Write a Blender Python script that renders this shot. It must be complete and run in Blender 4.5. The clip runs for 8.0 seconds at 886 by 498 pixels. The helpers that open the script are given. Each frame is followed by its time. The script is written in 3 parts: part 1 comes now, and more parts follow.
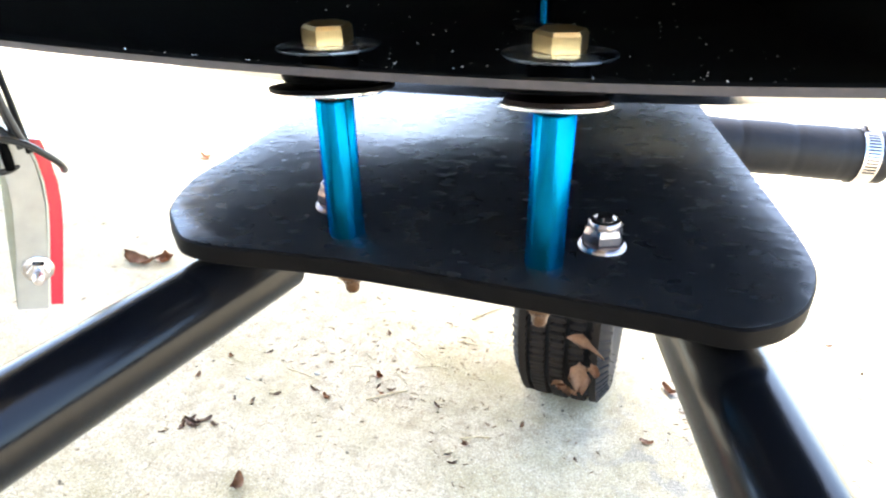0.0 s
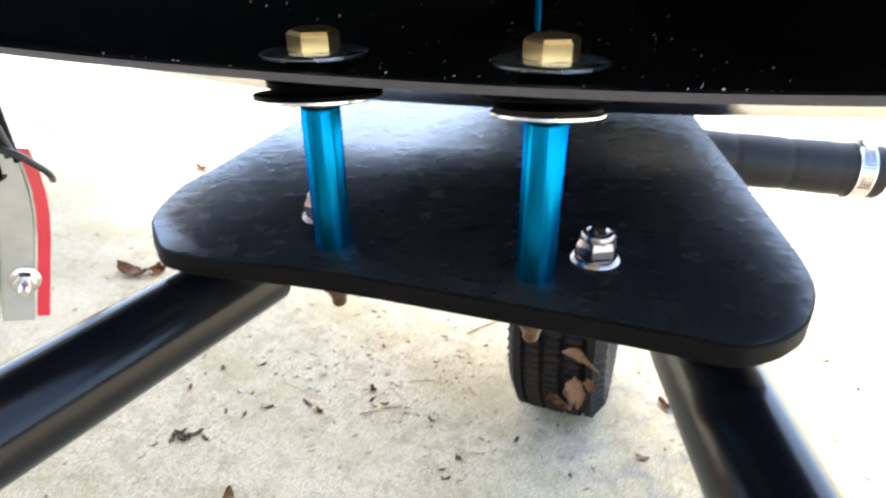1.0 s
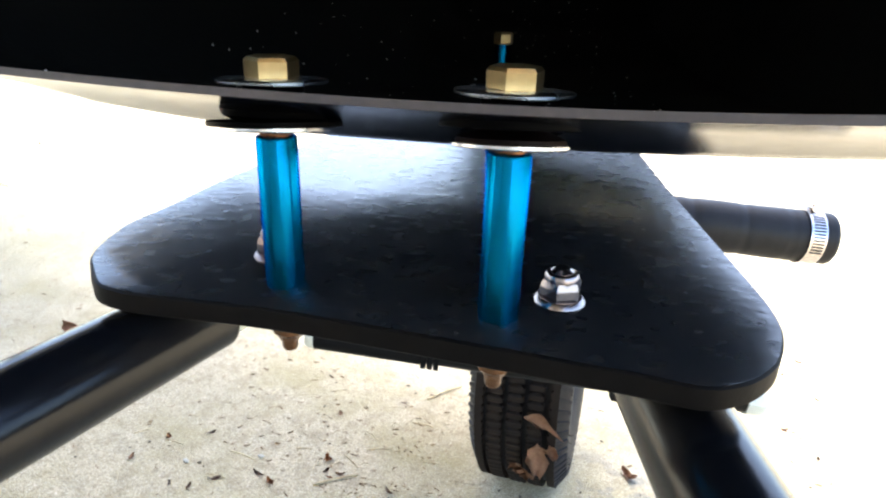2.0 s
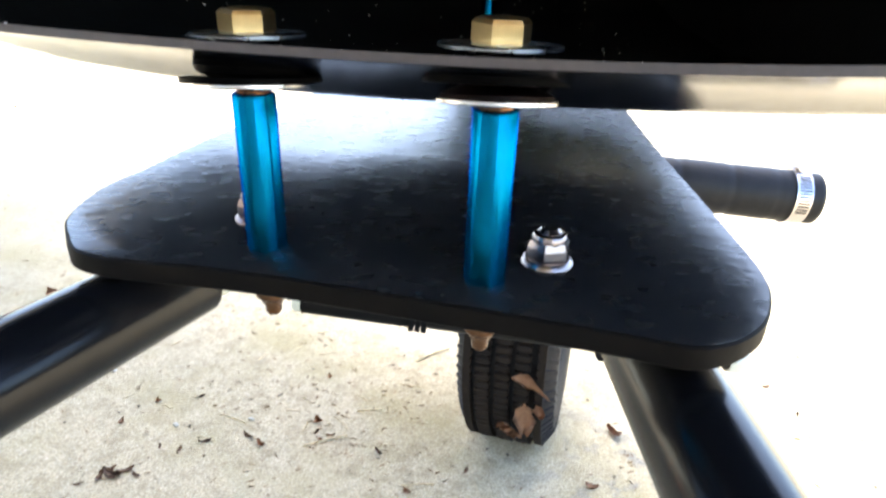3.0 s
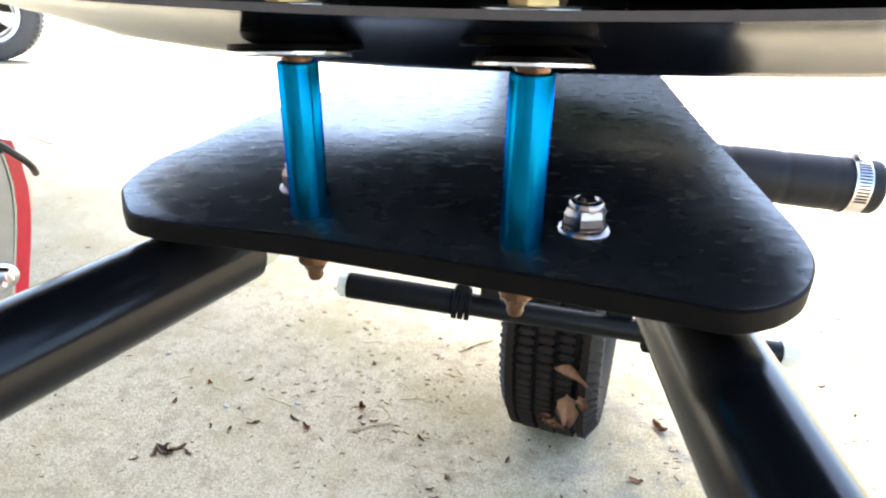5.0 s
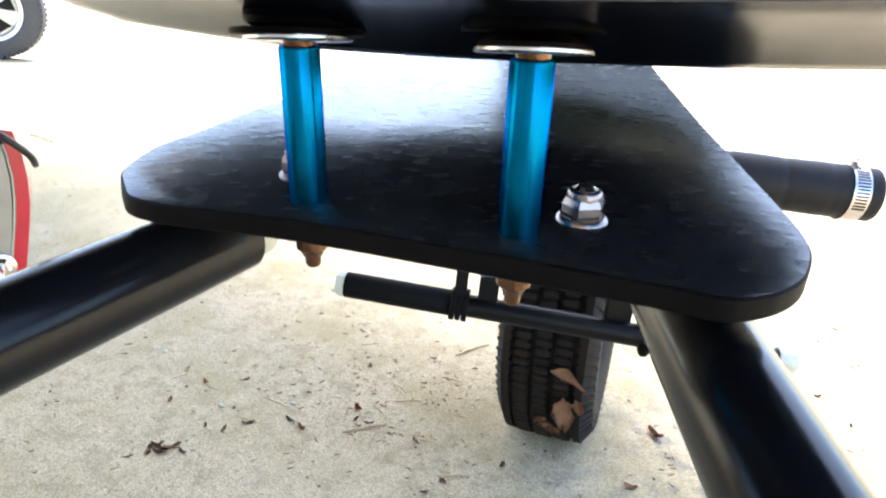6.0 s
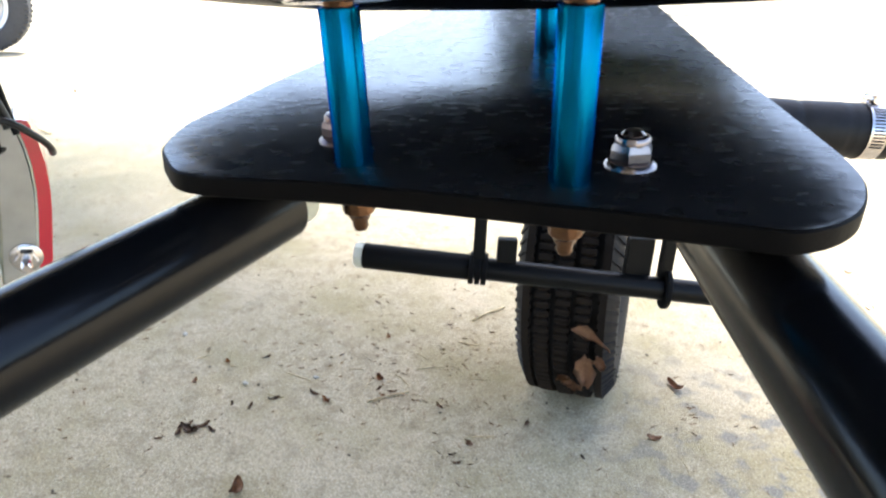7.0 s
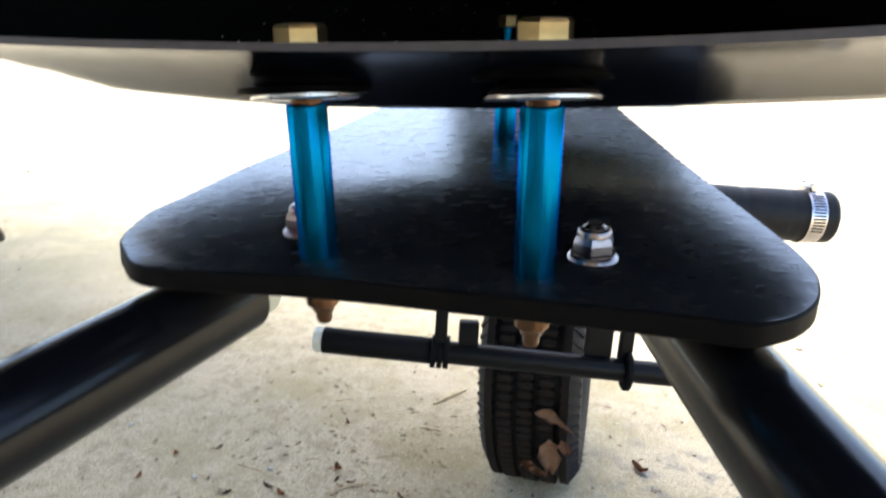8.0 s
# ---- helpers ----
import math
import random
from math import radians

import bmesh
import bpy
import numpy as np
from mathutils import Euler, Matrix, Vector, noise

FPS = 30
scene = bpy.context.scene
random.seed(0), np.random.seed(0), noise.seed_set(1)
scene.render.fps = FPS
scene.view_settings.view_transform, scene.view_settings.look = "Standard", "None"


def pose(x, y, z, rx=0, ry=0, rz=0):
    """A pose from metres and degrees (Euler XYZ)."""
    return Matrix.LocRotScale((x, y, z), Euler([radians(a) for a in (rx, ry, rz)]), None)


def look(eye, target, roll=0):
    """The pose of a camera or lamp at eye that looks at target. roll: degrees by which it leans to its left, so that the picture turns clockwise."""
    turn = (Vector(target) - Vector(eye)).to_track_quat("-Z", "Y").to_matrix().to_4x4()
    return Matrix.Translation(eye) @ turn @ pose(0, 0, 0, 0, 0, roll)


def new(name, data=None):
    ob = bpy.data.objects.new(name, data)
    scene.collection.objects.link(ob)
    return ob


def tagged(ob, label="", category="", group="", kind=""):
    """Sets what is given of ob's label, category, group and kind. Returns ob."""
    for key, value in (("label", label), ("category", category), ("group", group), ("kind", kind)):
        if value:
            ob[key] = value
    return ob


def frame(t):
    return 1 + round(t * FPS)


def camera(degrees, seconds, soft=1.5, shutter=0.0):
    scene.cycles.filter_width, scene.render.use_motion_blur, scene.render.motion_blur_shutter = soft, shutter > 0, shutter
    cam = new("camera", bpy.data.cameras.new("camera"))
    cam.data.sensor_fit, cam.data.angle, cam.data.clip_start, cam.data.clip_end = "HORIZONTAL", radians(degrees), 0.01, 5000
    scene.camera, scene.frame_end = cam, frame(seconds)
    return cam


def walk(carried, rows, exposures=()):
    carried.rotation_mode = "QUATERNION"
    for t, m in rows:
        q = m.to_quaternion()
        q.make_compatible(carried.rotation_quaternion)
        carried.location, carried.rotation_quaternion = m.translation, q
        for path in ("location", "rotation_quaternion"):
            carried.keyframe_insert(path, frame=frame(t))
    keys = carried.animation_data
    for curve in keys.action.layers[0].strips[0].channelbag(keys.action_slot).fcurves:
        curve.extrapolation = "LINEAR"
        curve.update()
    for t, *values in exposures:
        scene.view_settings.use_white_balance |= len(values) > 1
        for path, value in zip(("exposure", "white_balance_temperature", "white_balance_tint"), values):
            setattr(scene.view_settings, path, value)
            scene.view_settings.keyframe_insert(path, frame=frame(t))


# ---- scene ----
cam = camera(69.7, 8.0, soft=2.25, shutter=0.6)
PATH = [
    (0, (0.138, 0.162, 0.594), (0.051, 1.989, -0.214), 3.4),
    (0.5, (0.139, 0.163, 0.593), (0.009, 1.985, -0.219), 3.2),
    (1, (0.14, 0.167, 0.592), (0.061, 2.011, -0.179), 3.8),
    (1.5, (0.142, 0.163, 0.582), (0.108, 2.084, 0.027), 6.8),
    (1.7, (0.141, 0.169, 0.5815), (0.140, 2.092, 0.024), 5.9),
    (2.8, (0.143, 0.174, 0.581), (0.202, 2.079, -0.024), 6.0),
    (3, (0.142, 0.175, 0.58), (0.211, 2.059, -0.087), 5.7),
    (3.5, (0.145, 0.173, 0.579), (0.155, 2.043, -0.13), 4.7),
    (4, (0.145, 0.172, 0.578), (0.092, 2.042, -0.129), 4.3),
    (4.5, (0.145, 0.171, 0.575), (0.081, 2.042, -0.128), 4.6),
    (6, (0.146, 0.168, 0.569), (0.075, 2.05, -0.107), 5.9),
    (6.5, (0.14, 0.167, 0.561), (0.208, 1.996, -0.244), 9.5),
    (7, (0.133, 0.165, 0.565), (0.059, 2.011, -0.201), 2.3),
    (7.5, (0.131, 0.163, 0.565), (0.135, 2.054, -0.086), 4.9),
    (8, (0.131, 0.167, 0.568), (0.171, 2.096, 0.043), 3.1),
]
walk(cam, [(t, look(eye, target, roll)) for t, eye, target, roll in PATH], [(0.0, 3.58), (0.5, 3.40), (1.0, 3.08), (1.5, 2.86), (3.0, 3.07), (4.5, 2.93), (6.0, 2.68), (7.0, 2.30), (8.0, 2.13)])

# ---- world and light ----
SUN_EL, SUN_AZ = 64.0, 2.0
world = bpy.data.worlds.new("sky")
scene.world = world
world.use_nodes = True
wn = world.node_tree
sky = wn.nodes.new("ShaderNodeTexSky")
sky.sky_type, sky.sun_disc = "NISHITA", False
sky.sun_elevation, sky.sun_rotation = radians(SUN_EL), radians(SUN_AZ)
sky.air_density, sky.dust_density, sky.ozone_density = 1.0, 1.6, 1.0
wbg = wn.nodes["Background"]
wn.links.new(sky.outputs[0], wbg.inputs[0])
wbg.inputs[1].default_value = 0.15
sun = new("sun", bpy.data.lights.new("sun", "SUN"))
sun.data.energy, sun.data.angle, sun.data.color = 3.0, radians(20), (1.0, 0.97, 0.92)
sun.matrix_world = look((0.1, 2.44, 5.0), (0.0, 0.0, 0.0))

# ---- materials ----


def mat(name, col, rough=0.5, metal=0.0, grain=0.0, scale=200.0, bump=0.0, bump_scale=400.0, col2=None,
        stretch=(1, 1, 1), spec=0.5, coat=0.0, stain_or_shade=0.0, stain_scale=20.0, rough_var=0.0, per=0.0):
    """A surface with fine grain, broad stains, uneven gloss and relief, in metres."""
    m = bpy.data.materials.new(name)
    m.use_nodes = True
    t = m.node_tree
    b = t.nodes["Principled BSDF"]
    b.inputs["Roughness"].default_value, b.inputs["Metallic"].default_value = rough, metal
    b.inputs["Specular IOR Level"].default_value = spec
    b.inputs["Coat Weight"].default_value = coat
    b.inputs["Coat Roughness"].default_value = 0.05
    co = t.nodes.new("ShaderNodeTexCoord")
    mp = t.nodes.new("ShaderNodeMapping")
    mp.inputs["Scale"].default_value = stretch
    t.links.new(co.outputs["Object"], mp.inputs["Vector"])

    def noise_at(s, detail=4.0):
        n = t.nodes.new("ShaderNodeTexNoise")
        n.inputs["Scale"].default_value, n.inputs["Detail"].default_value = s, detail
        t.links.new(mp.outputs[0], n.inputs["Vector"])
        return n

    c2 = col2 or tuple(v * 0.5 for v in col)
    base = t.nodes.new("ShaderNodeMix")
    base.data_type = "RGBA"
    base.inputs["A"].default_value, base.inputs["B"].default_value = (*col, 1), (*c2, 1)
    fac = t.nodes.new("ShaderNodeMath")
    fac.operation, fac.use_clamp = "MULTIPLY_ADD", True
    n1 = noise_at(scale)
    fac.inputs[1].default_value, fac.inputs[2].default_value = grain * 2, -grain * 0.6
    t.links.new(n1.outputs["Fac"], fac.inputs[0])
    out_fac = fac.outputs[0]
    if stain_or_shade:
        n2 = noise_at(stain_scale, 3.0)
        add = t.nodes.new("ShaderNodeMath")
        add.operation, add.use_clamp = "MULTIPLY_ADD", True
        add.inputs[1].default_value = stain_or_shade * 2
        sub = t.nodes.new("ShaderNodeMath")
        sub.operation = "SUBTRACT"
        sub.inputs[1].default_value = stain_or_shade
        t.links.new(out_fac, sub.inputs[0])
        t.links.new(n2.outputs["Fac"], add.inputs[0])
        t.links.new(sub.outputs[0], add.inputs[2])
        out_fac = add.outputs[0]
    if per:
        info = t.nodes.new("ShaderNodeObjectInfo")
        pa = t.nodes.new("ShaderNodeMath")
        pa.operation, pa.use_clamp = "MULTIPLY_ADD", True
        pa.inputs[1].default_value = per
        t.links.new(info.outputs["Random"], pa.inputs[0])
        t.links.new(out_fac, pa.inputs[2])
        out_fac = pa.outputs[0]
    t.links.new(out_fac, base.inputs["Factor"])
    t.links.new(base.outputs["Result"], b.inputs["Base Color"])
    if rough_var:
        n3 = noise_at(stain_scale * 2.3)
        rv = t.nodes.new("ShaderNodeMath")
        rv.operation, rv.use_clamp = "MULTIPLY_ADD", True
        rv.inputs[1].default_value, rv.inputs[2].default_value = rough_var * 2, rough - rough_var
        t.links.new(n3.outputs["Fac"], rv.inputs[0])
        t.links.new(rv.outputs[0], b.inputs["Roughness"])
    if bump:
        n4 = noise_at(bump_scale, 6.0)
        bp = t.nodes.new("ShaderNodeBump")
        bp.inputs["Strength"].default_value, bp.inputs["Distance"].default_value = bump, 0.0006
        t.links.new(n4.outputs["Fac"], bp.inputs["Height"])
        t.links.new(bp.outputs[0], b.inputs["Normal"])
    return m


def concrete():
    m = bpy.data.materials.new("weathered_concrete")
    m.use_nodes = True
    t = m.node_tree
    b = t.nodes["Principled BSDF"]
    b.inputs["Roughness"].default_value, b.inputs["Specular IOR Level"].default_value = 0.88, 0.3
    co = t.nodes.new("ShaderNodeTexCoord")

    def noise_at(s, detail, rough=0.6):
        n = t.nodes.new("ShaderNodeTexNoise")
        n.inputs["Scale"].default_value, n.inputs["Detail"].default_value, n.inputs["Roughness"].default_value = s, detail, rough
        t.links.new(co.outputs["Object"], n.inputs["Vector"])
        return n

    def ramp(src, lo, hi):
        r = t.nodes.new("ShaderNodeMapRange")
        r.inputs["From Min"].default_value, r.inputs["From Max"].default_value = lo, hi
        t.links.new(src, r.inputs["Value"])
        return r.outputs[0]

    def mix(a, c, f):
        x = t.nodes.new("ShaderNodeMix")
        x.data_type = "RGBA"
        for key, v in (("A", a), ("B", c)):
            if isinstance(v, tuple):
                x.inputs[key].default_value = (*v, 1)
            else:
                t.links.new(v, x.inputs[key])
        t.links.new(f, x.inputs["Factor"])
        return x.outputs["Result"]

    sand, spots, moss, wear = noise_at(420, 3), noise_at(130, 4, 0.75), noise_at(5.5, 5), noise_at(2.2, 4)
    col = mix((0.630, 0.529, 0.359), (0.335, 0.277, 0.176), ramp(sand.outputs["Fac"], 0.35, 0.7))
    col = mix(col, (0.240, 0.192, 0.127), ramp(spots.outputs["Fac"], 0.52, 0.70))
    col = mix(col, (0.692, 0.580, 0.434), ramp(noise_at(95, 4, 0.75).outputs["Fac"], 0.58, 0.74))
    col = mix(col, (0.279, 0.222, 0.136), ramp(noise_at(30, 6, 0.72).outputs["Fac"], 0.48, 0.72))
    col = mix(col, (0.346, 0.288, 0.148), ramp(moss.outputs["Fac"], 0.46, 0.72))
    col = mix(col, (0.613, 0.519, 0.380), ramp(wear.outputs["Fac"], 0.52, 0.75))
    # worn grey blotches gathered round one spot
    far = t.nodes.new("ShaderNodeVectorMath")
    far.operation = "DISTANCE"
    far.inputs[1].default_value = (0.58, 0.86, 0.0)
    t.links.new(co.outputs["Object"], far.inputs[0])
    near = ramp(far.outputs["Value"], 0.34, 0.10)
    both = t.nodes.new("ShaderNodeMath")
    both.operation = "MULTIPLY"
    t.links.new(near, both.inputs[0])
    t.links.new(ramp(noise_at(24, 3, 0.5).outputs["Fac"], 0.52, 0.62), both.inputs[1])
    col = mix(col, (0.244, 0.230, 0.195), both.outputs[0])
    # broad green-grey stain off to one side, shade painted into it, with paler streaks
    off = t.nodes.new("ShaderNodeVectorMath")
    off.operation = "DISTANCE"
    off.inputs[1].default_value = (-1.7, 2.3, 0.0)
    t.links.new(co.outputs["Object"], off.inputs[0])
    stain_or_shade = t.nodes.new("ShaderNodeMath")
    stain_or_shade.operation = "MULTIPLY"
    t.links.new(ramp(off.outputs["Value"], 1.7, 0.7), stain_or_shade.inputs[0])
    t.links.new(ramp(noise_at(1.9, 6, 0.65).outputs["Fac"], 0.36, 0.58), stain_or_shade.inputs[1])
    col = mix(col, (0.249, 0.230, 0.150), stain_or_shade.outputs[0])
    # salt and pepper of the bared aggregate
    for tint, s, lo, hi, most in (((0.13, 0.105, 0.07), 330, 0.55, 0.66, 0.62), ((0.80, 0.74, 0.60), 390, 0.56, 0.68, 0.5), ((0.10, 0.08, 0.05), 700, 0.56, 0.66, 0.45)):
        speck = t.nodes.new("ShaderNodeMapRange")
        speck.inputs["From Min"].default_value, speck.inputs["From Max"].default_value, speck.inputs["To Max"].default_value = lo, hi, most
        t.links.new(noise_at(s, 2, 0.5).outputs["Fac"], speck.inputs["Value"])
        col = mix(col, tint, speck.outputs[0])
    t.links.new(col, b.inputs["Base Color"])
    bp = t.nodes.new("ShaderNodeBump")
    bp.inputs["Strength"].default_value, bp.inputs["Distance"].default_value = 0.9, 0.003
    t.links.new(noise_at(260, 5, 0.7).outputs["Fac"], bp.inputs["Height"])
    t.links.new(bp.outputs[0], b.inputs["Normal"])
    return m


M_CONC = concrete()
M_PLATE = mat("black_brushed_paint", (0.013, 0.014, 0.016), 0.25, grain=0.4, scale=160, bump=0.40, bump_scale=175, col2=(0.005, 0.005, 0.006), stretch=(0.8, 1.3, 1), rough_var=0.12, stain_scale=70, spec=0.52)
M_EDGE = mat("black_plate_edge", (0.006, 0.005, 0.0045), 0.6, spec=0.06, grain=0.5, scale=300, bump=0.3)
M_TUBE = mat("satin_black_tube", (0.004, 0.0045, 0.006), 0.19, spec=0.24, grain=0.3, scale=150, bump=0.06, bump_scale=500, rough_var=0.06)
M_PAN = mat("gloss_black_shell", (0.003, 0.004, 0.008), 0.18, grain=0.3, scale=80, spec=0.04, rough_var=0.05, stain_scale=40)
M_PANIN = mat("matt_black_lining", (0.0045, 0.0045, 0.0042), 0.6, grain=0.4, scale=300, spec=0.06, bump=0.2)
M_PANEDGE = mat("shell_cut_edge", (0.062, 0.052, 0.054), 0.5, grain=0.6, scale=500, bump=0.2)
M_BLUE = mat("blue_anodised_aluminium", (0.001, 0.185, 0.390), 0.24, metal=1.0, grain=0.25, scale=200, col2=(0.001, 0.12, 0.27), stretch=(1, 1, 0.05), rough_var=0.05)
bt = M_BLUE.node_tree
bb, tan = bt.nodes["Principled BSDF"], bt.nodes.new("ShaderNodeTangent")
tan.direction_type, tan.axis = "RADIAL", "Z"
bt.links.new(tan.outputs[0], bb.inputs["Tangent"])
bb.inputs["Anisotropic"].default_value, bb.inputs["Anisotropic Rotation"].default_value = 0.9, 0.25
bb.inputs["Specular Tint"].default_value = (0.03, 0.30, 0.95, 1)
M_GOLD = mat("yellow_zinc_steel", (0.70, 0.48, 0.21), 0.32, metal=1.0, grain=0.5, scale=300, col2=(0.45, 0.28, 0.12), rough_var=0.1)
M_COPPER = mat("dull_zinc_thread", (0.155, 0.085, 0.05), 0.18, metal=1.0, grain=0.5, scale=500, bump=0.3, bump_scale=900)
M_STEEL = mat("bright_zinc_steel", (0.66, 0.62, 0.62), 0.22, metal=1.0, grain=0.3, scale=300, rough_var=0.08)
M_NUT = mat("tinted_zinc_nut", (0.30, 0.265, 0.27), 0.24, metal=1.0, grain=0.4, scale=250, col2=(0.26, 0.20, 0.205), rough_var=0.06)
M_CUP = mat("dark_bronze_cup", (0.16, 0.12, 0.12), 0.30, metal=1.0, grain=0.4, scale=300, rough_var=0.1)
M_RUST = mat("rust_brown_leaf", (0.34, 0.13, 0.035), 0.8, grain=0.6, scale=200, bump=0.4, col2=(0.15, 0.05, 0.02), per=0.3)
M_WASHER = mat("dull_zinc_washer", (0.72, 0.72, 0.74), 0.26, metal=1.0, grain=0.3, scale=300, rough_var=0.08)
M_RUBBER = mat("black_rubber", (0.0018, 0.0017, 0.002), 0.4, spec=0.02, grain=0.4, scale=300, bump=0.2)
M_GRIP = mat("black_rubber_grip", (0.004, 0.004, 0.0045), 0.6, spec=0.10, grain=0.4, scale=200, bump=0.2)
M_HOSE = mat("black_rubber_hose", (0.011, 0.011, 0.014), 0.5, spec=0.25, grain=0.5, scale=120, bump=0.3, bump_scale=200, stain_or_shade=0.3, stain_scale=30)
M_TYRE = mat("dusty_tyre_rubber", (0.017, 0.012, 0.009), 0.85, spec=0.15, grain=0.6, scale=90, bump=0.4, bump_scale=300, col2=(0.008, 0.0065, 0.0055), stain_or_shade=0.4, stain_scale=14)
M_WALL = mat("tyre_sidewall", (0.009, 0.009, 0.011), 0.6, spec=0.15, grain=0.5, scale=90, bump=0.3, col2=(0.006, 0.006, 0.007))
M_CARTYRE = mat("grey_road_tyre", (0.060, 0.062, 0.068), 0.7, spec=0.3, grain=0.5, scale=60, bump=0.3, col2=(0.035, 0.036, 0.04), stain_or_shade=0.3, stain_scale=8)
M_LEAF = mat("dry_brown_leaf", (0.42, 0.24, 0.14), 0.8, grain=0.6, scale=150, bump=0.4, col2=(0.17, 0.075, 0.04), per=0.4)
M_LEAF_DARK = mat("dark_dead_leaf", (0.19, 0.10, 0.055), 0.85, grain=0.6, scale=200, bump=0.4, col2=(0.07, 0.04, 0.026), per=0.6)
M_TWIG = mat("dry_needle", (0.74, 0.62, 0.38), 0.8, grain=0.6, scale=100, col2=(0.22, 0.14, 0.07), per=0.3)
M_GRIT = mat("dark_grit", (0.11, 0.09, 0.06), 0.9, grain=0.6, scale=60, col2=(0.02, 0.018, 0.012))
M_DUST = mat("pale_dust", (0.55, 0.54, 0.50), 0.9, grain=0.5, scale=300)
M_CHIP = mat("pale_stone_chip", (0.46, 0.44, 0.38), 0.9, grain=0.5, scale=300)
M_RED = mat("red_lens_plastic", (0.62, 0.02, 0.045), 0.22, grain=0.3, scale=60, col2=(0.40, 0.01, 0.03), coat=0.4)
M_SILVER = mat("brushed_grey_metal", (0.40, 0.40, 0.385), 0.42, metal=0.6, grain=0.5, scale=80, bump=0.1, stain_or_shade=0.3, stain_scale=30, col2=(0.25, 0.25, 0.235))
M_CABLE = mat("black_cable", (0.012, 0.012, 0.013), 0.4, grain=0.3, scale=100)
M_WHITECAP = mat("pale_plastic_cap", (0.62, 0.64, 0.56), 0.5, grain=0.4, scale=200, col2=(0.42, 0.44, 0.38))
M_OLIVE = mat("grey_green_plastic", (0.34, 0.345, 0.27), 0.5, grain=0.4, scale=120, col2=(0.22, 0.225, 0.17))
M_SEAT = mat("black_seat_fabric", (0.028, 0.029, 0.020), 0.85, grain=0.6, scale=500, bump=0.5, bump_scale=700)
# tones of the unseen walls and overhead slab, pale to bounce some fill light
M_UNSEEN_WALL = mat("unseen_wall", (0.70, 0.69, 0.66), 0.9, grain=0.3, scale=30, bump=0.2, stain_or_shade=0.2, stain_scale=2)
M_SHADE_SLAB = mat("shade_slab", (0.50, 0.48, 0.44), 0.9, grain=0.4, scale=20, stain_or_shade=0.2, stain_scale=2)
M_RIM = mat("cast_wheel_rim", (0.62, 0.62, 0.63), 0.35, metal=0.8, grain=0.3, scale=60)
M_BLACKMETAL = mat("black_steel_bar", (0.0045, 0.0045, 0.005), 0.34, spec=0.17, grain=0.4, scale=200, bump=0.1)

# ---- mesh helpers ----


def part(name, bm, material, parent=None, label="", smooth=True, m=None):
    """One mesh object from a bmesh, under a thing or a part, in the thing's space."""
    me = bpy.data.meshes.new(name)
    bmesh.ops.recalc_face_normals(bm, faces=bm.faces[:])
    bm.to_mesh(me)
    bm.free()
    for mt in (material if isinstance(material, (list, tuple)) else [material]):
        me.materials.append(mt)
    for p in me.polygons:
        p.use_smooth = smooth
    if smooth:
        me.set_sharp_from_angle(angle=radians(38))
    ob = new(name, me)
    if parent is not None:
        ob.parent = parent
    if m is not None:
        ob.matrix_local = m
    if label:
        ob["label"] = label
    return ob


def empty(name, m, label, category, group="", kind=""):
    ob = new(name)
    ob.empty_display_size = 0.02
    ob.matrix_world = m
    return tagged(ob, label, category, group, kind)


def lathe(profile, seg=32, closed=False):
    """A turned body about z from (radius, height) pairs."""
    bm = bmesh.new()
    rings = []
    for r, z in profile:
        if r < 1e-6:
            rings.append([bm.verts.new((0, 0, z))])
        else:
            rings.append([bm.verts.new((r * math.cos(2 * math.pi * k / seg), r * math.sin(2 * math.pi * k / seg), z)) for k in range(seg)])
    pairs = list(zip(rings, rings[1:]))
    if closed:
        pairs.append((rings[-1], rings[0]))
    for a, b in pairs:
        for k in range(seg):
            j = (k + 1) % seg
            if len(a) == 1 and len(b) == 1:
                continue
            if len(a) == 1:
                bm.faces.new((a[0], b[k], b[j]))
            elif len(b) == 1:
                bm.faces.new((a[k], b[0], a[j]))
            else:
                bm.faces.new((a[k], b[k], b[j], a[j]))
    return bm


def hexagon(af, h, chamfer=0.0006, hole=0.0):
    """A hex head or nut: across flats af, height h, chamfered."""
    bm = bmesh.new()
    rc = af / math.sqrt(3)
    prof = [(0.93, 0.0), (1.0, chamfer), (1.0, h - chamfer * 1.5), (0.88, h)]
    rings = [[bm.verts.new((f * rc * math.cos(math.pi * k / 3), f * rc * math.sin(math.pi * k / 3), z)) for k in range(6)] for f, z in prof]
    for a, b in zip(rings, rings[1:]):
        for k in range(6):
            bm.faces.new((a[k], a[(k + 1) % 6], b[(k + 1) % 6], b[k]))
    bm.faces.new(rings[0][::-1])
    bm.faces.new(rings[-1])
    return bm


